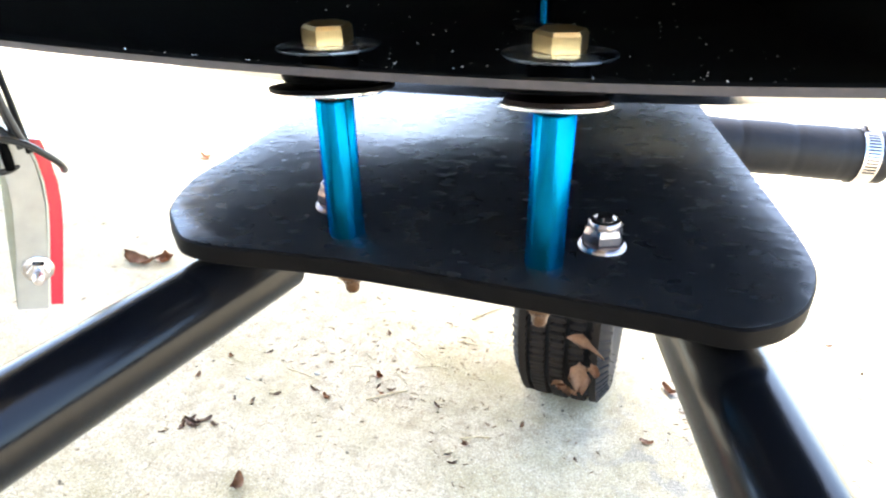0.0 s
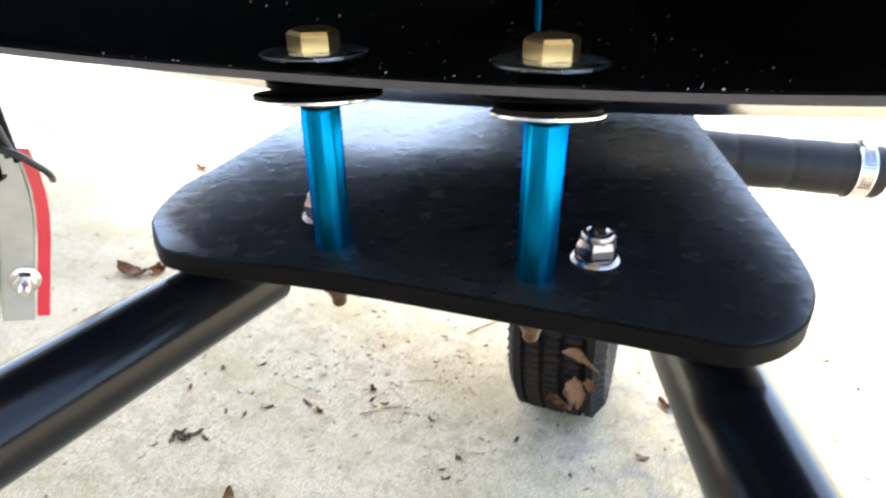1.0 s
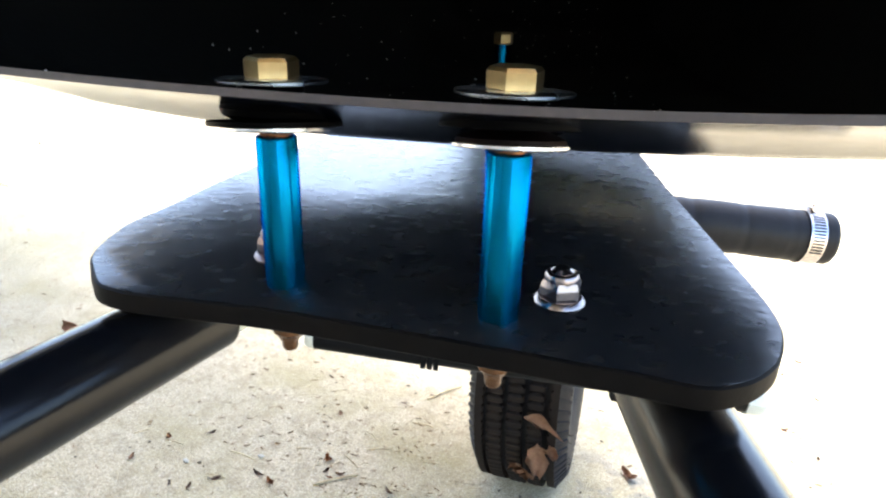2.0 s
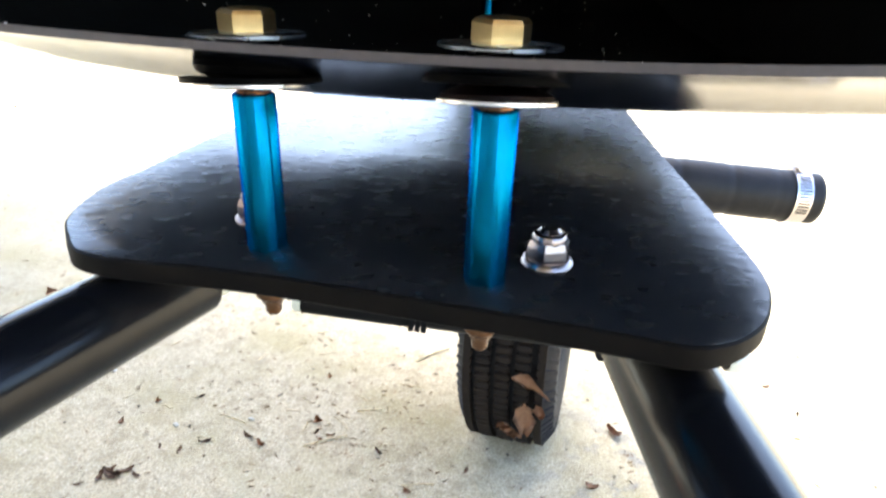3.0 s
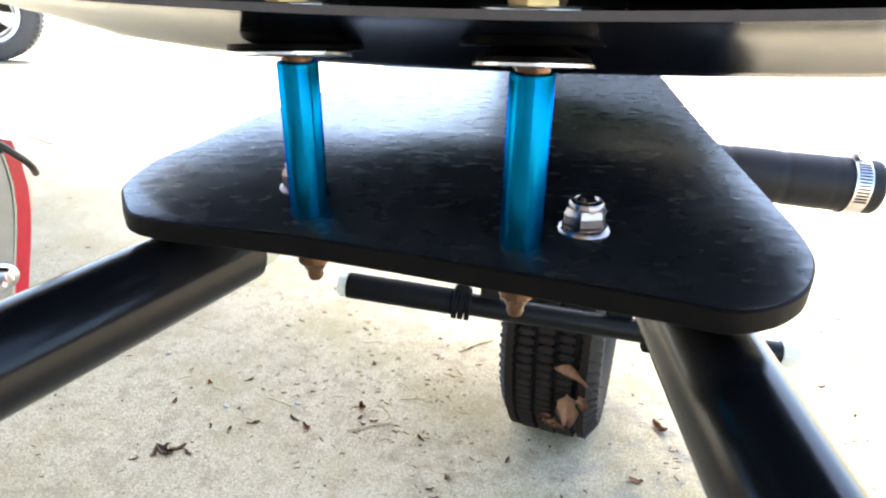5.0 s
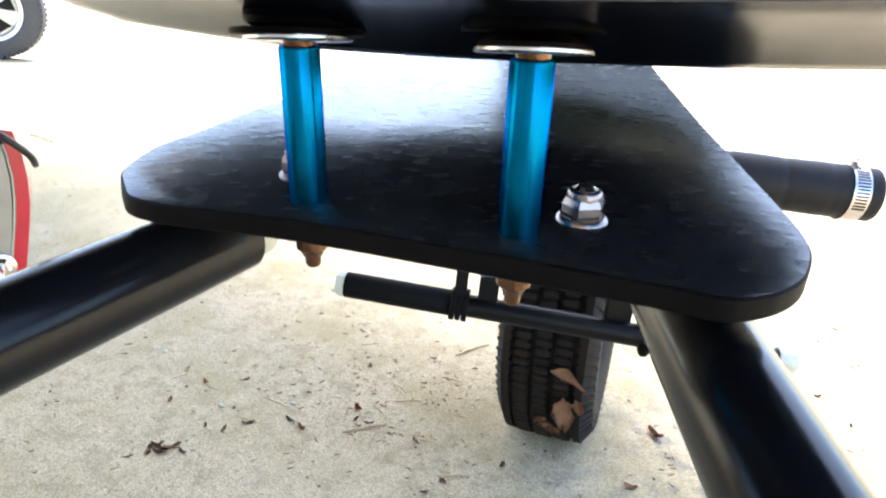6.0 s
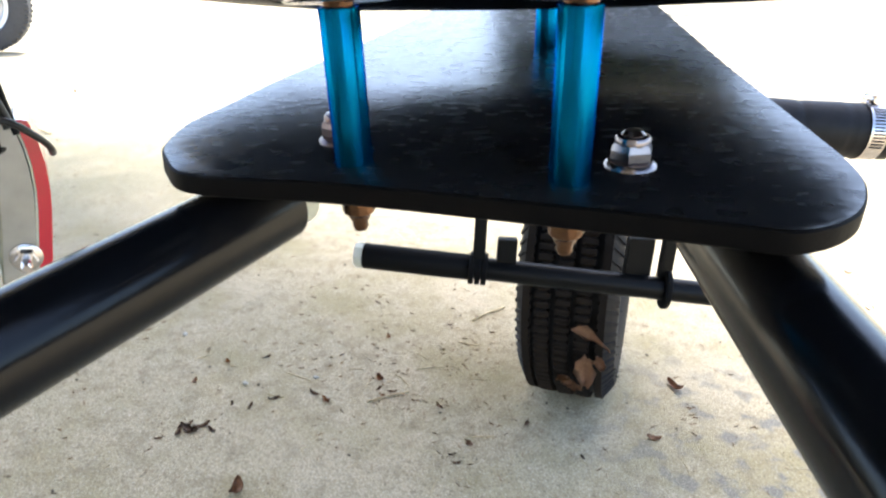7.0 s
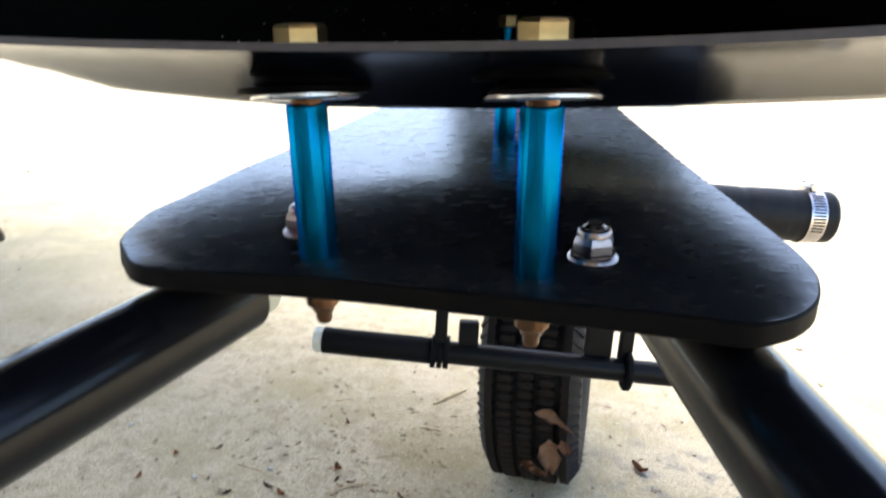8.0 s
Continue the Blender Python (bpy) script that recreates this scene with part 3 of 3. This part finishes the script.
part("bracket", box(0.164, 0.761, 0.300, 0.184, 0.772, 0.331, 0.001), M_BLACKMETAL, frame_ob, "small black steel bracket")
part("bracket", box(0.294, 0.761, 0.285, 0.320, 0.772, 0.340, 0.001), M_BLACKMETAL, frame_ob, "small black steel bracket")

# ---- cross bar ahead of the wheel ----
BA, BB = Vector((0.026, 0.772, 0.3010)), Vector((0.475, 0.752, 0.2830))
u = (BB - BA)
bar = part("cross_bar", sweep([Vector(), u], 0.0118, 32), M_BLACKMETAL, frame_ob, "black tubular cross bar with collars and pale end caps", m=Matrix.Translation(BA))
ud = u.normalized()
part("sleeve", sweep([ud * 0.001, ud * 0.112, ud * 0.1135], [0.0135, 0.0135, 0.0125], 32), M_GRIP, bar, "black rubber sleeve")
for p, d, n in ((Vector(), -ud, 0.006), (u - ud * 0.010, ud, 0.016)):
    part("end_cap", sweep([p, p + d * n, p + d * (n + 0.003)], [0.0136, 0.0136, 0.0118], 8), M_WHITECAP, bar, "pale round end cap")
for x, ribs, rad in ((0.146, (-0.0065, 0.0, 0.0065), 0.0172), (0.336, (0.0,), 0.0205)):
    c = ud * ((x - BA.x) / ud.x)
    for k in ribs:
        bmc = lathe([(0.0118, -0.0028), (rad - 0.0007, -0.0028), (rad, -0.0020), (rad, 0.0020), (rad - 0.0007, 0.0028), (0.0118, 0.0028)], 32, closed=True)
        bmc.transform(Matrix.Translation(c + ud * k) @ ud.to_track_quat("Z", "Y").to_matrix().to_4x4())
        part("collar", bmc, M_GRIP, bar, "black ribbed collar")

# ---- hose with clamp ----
HA, HB = Vector((0.320, 0.762, 0.459)), Vector((0.502, 0.752, 0.458))
hose = empty("rubber_hose", Matrix.Translation(HA), "black rubber hose stub with a steel hose clamp", "hose")
hu = HB - HA
hd = hu.normalized()
HQ = hd.to_track_quat("Z", "Y").to_matrix().to_4x4()
L = hu.length
prof = [(0.019, 0.0)]
n = 60
for k in range(n + 1):
    z = L * k / n
    prof.append((0.0243 + 0.0002 * math.sin(k * 0.31) - (0.0006 if k in (17, 18, 33, 34, 47) else 0), z))
prof += [(0.0235, L + 0.001), (0.019, L + 0.001), (0.018, L - 0.03)]
bm = lathe(prof, 48)
bm.transform(HQ)
part("hose_body", bm, M_HOSE, hose)
bm = lathe([(0.0246, L - 0.026), (0.0258, L - 0.026), (0.0258, L - 0.0115), (0.0246, L - 0.0115)], 48, closed=True)
bm.transform(HQ)
clamp = part("hose_clamp", bm, M_STEEL, hose, "bright slotted steel band")
for k in range(13):
    a = -1.0 + 0.115 * k
    bm = box(-0.0052, -0.0007, -0.0002, 0.0052, 0.0007, 0.0003)
    m4 = HQ @ Matrix.Translation((0.0, 0.0, L - 0.0185)) @ Matrix.Rotation(a + math.pi, 4, "Z") @ Matrix.Translation((0.0259, 0, 0)) @ Matrix.Rotation(math.pi / 2, 4, "Y")
    bm.transform(m4)
    part("slot", bm, M_BLACKMETAL, clamp, smooth=False)
bm = lathe([(0, -0.009), (0.0035, -0.009), (0.0042, -0.008), (0.0042, 0.008), (0.0035, 0.009), (0, 0.009)], 18)
bm.transform(Matrix.Translation(hd * (L - 0.020) + Vector((0, 0.0, 0.0285))) @ Matrix.Rotation(radians(90), 4, "X"))
part("clamp_screw", bm, M_STEEL, clamp, "hex clamp screw")

# ---- marker light with wires ----
lamp = empty("marker_light", pose(-0.162, 0.56, 0.349, 0, 9, 34), "grey metal marker light with a red lens and wires", "light")
sec = [(0, 0.0), (0.0, 0.062), (-0.0008, 0.078), (-0.0030, 0.094), (-0.0070, 0.109), (-0.0130, 0.124)]

def slab(x0, x1, y0, y1, rows):
    bm = bmesh.new()
    rr = []
    for dx, z in rows:
        rr.append([bm.verts.new((x + dx, y, z)) for x, y in ((x0, y0), (x1, y0), (x1, y1), (x0, y1))])
    for a, b in zip(rr, rr[1:]):
        for k in range(4):
            bm.faces.new((a[k], a[(k + 1) % 4], b[(k + 1) % 4], b[k]))
    bm.faces.new(rr[0][::-1])
    bm.faces.new(rr[-1])
    bmesh.ops.bevel(bm, geom=[e for e in bm.edges if e.is_manifold and e.calc_face_angle(0) > 0.6], offset=0.0012, segments=2, affect="EDGES")
    return bm


part("lens", slab(-0.0080, 0.0, 0.0, 0.050, sec), M_RED, lamp, "red plastic lens seen edge on")
part("lens_gasket", slab(-0.0093, -0.0082, -0.0010, 0.050, sec), M_WHITECAP, lamp, "thin pale gasket")
housing = part("housing", slab(-0.0285, -0.0095, -0.002, 0.050, [(0, -0.002), (-0.0003, 0.058), (-0.0012, 0.076), (-0.0034, 0.092), (-0.0070, 0.107), (-0.0118, 0.121)]), M_SILVER, lamp, "dull grey metal housing")
part("side_flange", slab(-0.0350, -0.0287, 0.004, 0.050, [(0.0062, -0.002), (0.0015, 0.050), (-0.0005, 0.085), (-0.006, 0.124)]), M_OLIVE, lamp, "pale plastic back plate")
part("wire_boot", sweep([(-0.030, -0.003, 0.103), (-0.032, -0.004, 0.112), (-0.035, -0.002, 0.124)], [0.003, 0.0034, 0.0024], 12), M_RUBBER, housing, "black rubber wire boot")
bolt = part("fixing_nut", hexagon(0.0125, 0.007), M_STEEL, lamp, "bright steel nut", smooth=False, m=pose(-0.0155, -0.003, 0.030, 90, 0, 0))
part("bolt_end", sweep([(0, 0, 0.006), (0, 0, 0.021), (0, 0, 0.0225)], [0.0034, 0.0034, 0.0026], 16), M_STEEL, bolt)
part("fixing_washer", fender_washer(0.0100, 0.0012, 0.003), M_STEEL, lamp, "steel washer", m=pose(-0.0155, -0.0022, 0.030, 90, 0, 0))
WY0 = 0.545
wires = [
    [(-0.154, WY0, 0.474), (-0.160, WY0 - 0.004, 0.500), (-0.167, WY0 - 0.006, 0.538), (-0.176, WY0, 0.575), (-0.190, WY0 + 0.02, 0.625)],
    [(-0.157, WY0, 0.472), (-0.163, WY0 - 0.002, 0.498), (-0.171, WY0 - 0.004, 0.534), (-0.181, WY0, 0.575), (-0.196, WY0 + 0.02, 0.625)],
    [(-0.260, WY0, 0.484), (-0.205, WY0 - 0.008, 0.483), (-0.181, WY0 - 0.010, 0.481), (-0.163, WY0 - 0.011, 0.481), (-0.149, WY0 - 0.006, 0.477), (-0.141, WY0 + 0.003, 0.467), (-0.1405, WY0 + 0.012, 0.459), (-0.146, WY0 + 0.022, 0.452)],
    [(-0.240, WY0, 0.530), (-0.195, WY0 - 0.004, 0.508), (-0.177, WY0 - 0.006, 0.495), (-0.163, WY0 - 0.004, 0.483), (-0.156, WY0, 0.474)],
    [(-0.260, WY0 + 0.01, 0.463), (-0.200, WY0 + 0.004, 0.456), (-0.1875, WY0 + 0.002, 0.4535), (-0.175, WY0 + 0.004, 0.454), (-0.168, WY0 + 0.012, 0.458)],
]
to_lamp = pose(-0.162, 0.56, 0.349, 0, 9, 34).inverted()
wires = [[to_lamp @ Vector(p) for p in w] for w in wires]


def curve_pts(pts, per=8):
    out = []
    n = len(pts)
    for i in range(n - 1):
        p0, p1, p2, p3 = (Vector(pts[min(max(i + k - 1, 0), n - 1)]) for k in range(4))
        for s in range(per):
            w = s / per
            out.append(0.5 * ((2 * p1) + (p2 - p0) * w + (2 * p0 - 5 * p1 + 4 * p2 - p3) * w * w + (3 * p1 - p0 - 3 * p2 + p3) * w ** 3))
    return out + [Vector(pts[-1])]


for w in wires:
    part("wire", sweep(curve_pts(w), 0.0023, 12), M_CABLE, lamp, "thin black wire")
part("mounting_arm", sweep([to_lamp @ Vector(p) for p in ((-0.160, 0.556, 0.466), (-0.172, 0.556, 0.53), (-0.188, 0.56, 0.60), (-0.195, 0.56, 0.64))], 0.0022, 12), M_BLACKMETAL, lamp, "thin black mounting rod")

# ---- wheel of a parked car ----
car = empty("car_wheel", pose(-3.35, 4.68, 0.0, 0, 0, 25), "road wheel of a parked car with pale rim", "wheel")
bm = lathe([(0.20, -0.07), (0.23, -0.10), (0.28, -0.105), (0.315, -0.095), (0.33, -0.07), (0.333, 0.0), (0.33, 0.07), (0.315, 0.095), (0.28, 0.105), (0.23, 0.10), (0.20, 0.07)], 64)
bm.transform(pose(0, 0, 0.333, 90, 0, 0))
cartyre = part("tyre", bm, M_CARTYRE, car, "grey road tyre with blocky tread")
bm = bmesh.new()
for k in range(56):
    a = 2 * math.pi * k / 56
    for sz in (-1, 1):
        blk = box(0.314, -0.010, 0.030, 0.337, 0.010, 0.099, 0.002)
        blk.transform(Matrix.Rotation(a + 0.05 * sz, 4, "Z") @ Matrix.Diagonal((1, 1, sz, 1)))
        me_tmp = bpy.data.meshes.new("block")
        blk.to_mesh(me_tmp)
        blk.free()
        bm.from_mesh(me_tmp)
        bpy.data.meshes.remove(me_tmp)
bm.transform(pose(0, 0, 0.337, 90, 0, 0))
part("tread", bm, M_CARTYRE, cartyre, "blocky road tread", smooth=False)["kind"] = "stuff"
bm = lathe([(0.0, 0.07), (0.05, 0.075), (0.06, 0.06), (0.17, 0.05), (0.19, 0.085), (0.215, 0.09), (0.215, -0.09), (0.0, -0.06)], 48)
bm.transform(pose(0, 0, 0.333, 90, 0, 0))
rim = part("rim", bm, M_RIM, car, "pale cast rim")
# solid black panels on the closed rim paint the shaded gaps between spokes
for k in range(5):
    a = 2 * math.pi * k / 5 + 0.3
    bm = bmesh.new()
    v = [bm.verts.new((r * math.cos(a + d), r * math.sin(a + d), z)) for z in (0.052, 0.062) for r, d in ((0.075, -0.22), (0.165, -0.30), (0.165, 0.30), (0.075, 0.22))]
    for f in ((0, 1, 2, 3), (4, 5, 6, 7), (0, 1, 5, 4), (1, 2, 6, 5), (2, 3, 7, 6), (3, 0, 4, 7)):
        bm.faces.new([v[q] for q in f])
    bm.transform(pose(0, 0, 0.333, 90, 0, 0))
    part("rim_opening", bm, M_BLACKMETAL, rim, "black panel painted as the shaded gap between spokes", smooth=False)

# ---- leaves, needles and grit on the concrete ----


def leaf_mesh(name, length, width, curl, seed, material):
    r = random.Random(seed)
    bm = bmesh.new()
    n = 7
    rows = []
    for i in range(n):
        s = i / (n - 1)
        w = width * math.sin(math.pi * (0.06 + 0.9 * s)) ** 0.8 * (1 + r.uniform(-0.4, 0.3))
        bend = curl * length * (s - 0.5) ** 2 * 2 + r.uniform(0, 0.04) * length
        rows.append([bm.verts.new((k * w / 2 * (1 + r.uniform(-0.3, 0.3)), (s - 0.5 + r.uniform(-0.05, 0.05)) * length, bend + abs(k) * width * curl * 0.5 * (1 + r.uniform(-0.5, 0.5)))) for k in (-1, -0.45, 0, 0.5, 1)])
    for a, b in zip(rows, rows[1:]):
        for k in range(4):
            bm.faces.new((a[k], a[k + 1], b[k + 1], b[k]))
    geo = bmesh.ops.solidify(bm, geom=bm.faces[:], thickness=0.0005)
    zmin = min(v.co.z for v in bm.verts)
    bmesh.ops.translate(bm, verts=bm.verts, vec=(0, 0, -zmin))
    me = bpy.data.meshes.new(name)
    bm.to_mesh(me)
    bm.free()
    me.materials.append(material)
    for p in me.polygons:
        p.use_smooth = True
    return me


LEAVES = [leaf_mesh("leaf", 0.032, 0.017, 0.45, k, M_LEAF) for k in range(4)]
DARKS = [leaf_mesh("leaf", 0.022, 0.0085, 0.35, 10 + k, M_LEAF_DARK) for k in range(4)]


def lay(mesh, x, y, spin, size=1.0, lift=0.0, rx=0.0, ry=0.0, label="", group="leaves on the concrete", name="leaf"):
    ob = new(name, mesh)
    ob.matrix_world = pose(x, y, lift, rx, ry, spin) @ Matrix.Scale(size, 4)
    return tagged(ob, label, "leaf", group)


BR = "curled dry brown leaf lying on concrete"
DK = "small dark dead leaf scrap on concrete"
for i, (x, y, s, sp) in enumerate(((0.467, 1.017, 0.9, 30), (-0.543, 1.31, 2.2, 80), (-0.50, 1.33, 1.6, 20), (-0.723, 2.07, 1.6, 60), (-0.124, 0.742, 0.9, 10), (0.404, 0.888, 0.6, 80))):
    lay(LEAVES[i % 4], x, y, sp, s, label=BR)
for i, (x, y, s, sp) in enumerate(((-0.226, 0.845, 1.3, 70), (-0.213, 0.852, 1.0, 120), (-0.238, 0.838, 0.9, 10), (-0.222, 0.838, 0.8, 95), (-0.232, 0.851, 0.9, 140), (-0.196, 0.846, 0.7, 60), (-0.258, 0.822, 0.5, 110), (-0.079, 0.941, 0.9, 60), (0.034, 0.958, 0.7, 100), (0.012, 0.962, 0.6, 150),
                                   (-0.135, 0.923, 0.8, 120), (0.107, 0.929, 0.75, 40), (0.165, 1.207, 0.9, 110), (0.135, 0.814, 0.6, 100), (-0.19, 0.905, 0.5, 20), (-0.03, 1.24, 0.6, 60), (0.30, 0.84, 0.5, 20))):
    lay(DARKS[i % 4], x, y, sp, s, label=DK)
# leaves caught on the tyre
RUSTS = [leaf_mesh("leaf", 0.024, 0.015, 0.4, 50 + k, M_RUST) for k in range(2)]
for i, (x, y, s, sp) in enumerate(((-0.059, 0.926, 0.75, 40), (0.009, 0.990, 0.7, 15), (0.020, 0.948, 0.4, 75), (-0.236, 1.010, 0.5, 30))):
    lay(RUSTS[i % 2], x, y, sp, s, label="small rust-coloured leaf scrap on concrete")
LONG = leaf_mesh("leaf", 0.056, 0.013, 0.5, 31, M_LEAF)
BROAD = leaf_mesh("leaf", 0.056, 0.024, 0.4, 37, M_LEAF)
for mesh, z, dx, sp, s in ((LONG, 0.185, 0.034, 62, 1.0), (BROAD, 0.138, 0.030, 4, 1.0), (LEAVES[1], 0.100, 0.010, 40, 0.9), (LEAVES[2], 0.108, 0.002, 120, 0.6), (LEAVES[3], 0.148, 0.047, 20, 0.75), (LEAVES[0], 0.093, 0.018, 75, 0.6)):
    ang = math.asin((z - WR) / (WR + 0.004))
    yy = -(WR + 0.001) * math.cos(ang)
    p = WHEEL @ Vector((dx, yy, z - WR))
    ob = new("leaf", mesh)
    ob.matrix_world = Matrix.Translation(p) @ pose(0, 0, 0, 0, 0, WY) @ pose(0, 0, 0, 90 - math.degrees(ang), 0, 0) @ pose(0, 0, 0.001, 0, 10, 0) @ pose(0, 0, 0, 0, 0, sp) @ Matrix.Scale(s, 4)
    tagged(ob, "dry brown leaf caught on the tyre tread", "leaf", "leaves on the tyre")
rng = random.Random(11)
needle = sweep([(0, -0.016, 0.0009), (0.001, 0.0, 0.0011), (0, 0.016, 0.0009)], 0.0007, 5)
nm = bpy.data.meshes.new("needle")
needle.to_mesh(nm)
needle.free()
nm.materials.append(M_TWIG)
NL = "thin dry needle lying on concrete"
for k in range(110):
    x, y = rng.gauss(0.05, 0.35), rng.uniform(0.75, 1.9)
    lay(nm, x, y, rng.uniform(0, 180), rng.uniform(0.3, 0.9), label=NL, group="needles on the concrete", name="needle")
for x, y, sp, z in ((0.030, 0.943, 118, 2.03), (0.045, 0.990, 41, 1.17), (0.084, 1.027, 104, 1.26), (0.069, 1.060, 44, 0.88), (0.146, 1.107, 77, 1.18), (0.181, 1.219, 134, 2.61), (0.164, 1.004, 87, 0.84),
                    (-0.030, 1.011, 92, 0.75), (-0.114, 0.980, 69, 1.36), (-0.135, 0.929, 81, 0.88), (-0.004, 1.195, 117, 0.74), (0.164, 0.866, 100, 1.37), (0.455, 0.907, 57, 0.52), (-1.494, 2.456, 60, 5.0)):
    lay(nm, x, y, sp, z, label=NL, group="needles on the concrete", name="needle")
for i, (x, y) in enumerate(((-0.264, 0.952), (-0.155, 1.246), (-0.179, 1.03), (0.007, 1.118), (0.111, 1.171), (0.23, 0.901), (0.151, 0.852), (0.129, 0.829), (-0.162, 0.902), (0.992, 1.517), (0.917, 1.441), (0.936, 1.336), (0.802, 1.202), (0.817, 1.116), (-1.88, 3.327))):
    lay((DARKS if i % 3 else LEAVES)[i % 4], x, y, 67 * i % 180, 0.42 + 0.12 * (i % 3) + 0.5 * max(0.0, y - 1.4), label=DK if i % 3 else BR)
bm = bmesh.new()
bmesh.ops.create_icosphere(bm, subdivisions=2, radius=0.006, matrix=Matrix.Diagonal((1.3, 0.8, 0.45, 1)))
for v in bm.verts:
    v.co *= 1 + 0.25 * noise.noise(v.co * 300)
pm = bpy.data.meshes.new("pebble")
bm.to_mesh(pm)
bm.free()
pm.materials.append(M_CHIP)
for x, y, z in ((-0.187, 0.954, 0.75), (-0.336, 1.083, 0.8), (-0.087, 0.981, 0.7)):
    ob = new("pebble", pm)
    ob.matrix_world = pose(x, y, 0.002, 0, 0, 200 * x) @ Matrix.Scale(z, 4)
    tagged(ob, "small pale chip of stone on concrete", "pebble", "stone chips")
# fine plant crumbs
crumb = mat("plant_crumbs", (0.40, 0.30, 0.17), 0.9, grain=0.3, scale=100)
ct = crumb.node_tree
isl, cr = ct.nodes.new("ShaderNodeNewGeometry"), ct.nodes.new("ShaderNodeValToRGB")
cr.color_ramp.elements[0].color, cr.color_ramp.elements[1].color = (0.10, 0.065, 0.035, 1), (0.70, 0.60, 0.40, 1)
mid_el = cr.color_ramp.elements.new(0.55)
mid_el.color = (0.24, 0.14, 0.075, 1)
ct.links.new(isl.outputs["Random Per Island"], cr.inputs[0])
ct.links.new(cr.outputs[0], ct.nodes["Principled BSDF"].inputs["Base Color"])
vs, fs = [], []
for n in range(2400):
    y = 0.55 + 2.2 * rng.random() ** 1.5
    x = 0.1 + rng.uniform(-0.75, 0.75) * (0.45 + 0.7 * y)
    if n % 9 == 0:
        # gathered in a loose drift beside the wheel
        x, y = rng.gauss(0.08, 0.13), rng.gauss(1.02, 0.10)
    ln, wd, a = rng.uniform(0.0008, 0.0052) * (0.75 + 0.3 * y), rng.uniform(0.0003, 0.0009) * (0.75 + 0.3 * y), rng.uniform(0, math.pi)
    ca, sa, k = math.cos(a), math.sin(a), len(vs)
    for px, py, pz in ((-ln, -wd, 0), (ln, -wd, 0), (ln, wd, 0), (-ln, wd, 0), (-ln * 0.7, 0, wd * 1.3), (ln * 0.8, 0, wd * 1.6)):
        vs.append((x + px * ca - py * sa, y + px * sa + py * ca, pz + 0.0002))
    fs += [(k, k + 1, k + 5, k + 4), (k + 2, k + 3, k + 4, k + 5), (k, k + 4, k + 3), (k + 1, k + 2, k + 5)]
cm = bpy.data.meshes.new("plant_crumbs")
cm.from_pydata(vs, [], fs)
cm.materials.append(crumb)
tagged(new("plant_crumbs", cm), "fine brown and straw plant crumbs on concrete", "debris", kind="stuff")
bm = bmesh.new()
for _ in range(380):
    y = 0.5 + 4.0 * rng.random() ** 1.8
    x = rng.uniform(-0.5, 0.6) * (0.6 + y)
    r = rng.uniform(0.0006, 0.0022) * (0.7 + 0.5 * y)
    bmesh.ops.create_icosphere(bm, subdivisions=1, radius=r, matrix=Matrix.Translation((x, y, r * 0.3)) @ pose(0, 0, 0, 0, 0, rng.uniform(0, 180)) @ Matrix.Diagonal((1, rng.uniform(0.4, 1.8), 0.5, 1)))
tagged(part("grit", bm, M_GRIT), "scattered dark grit and crumbs on concrete", "grit", kind="stuff")
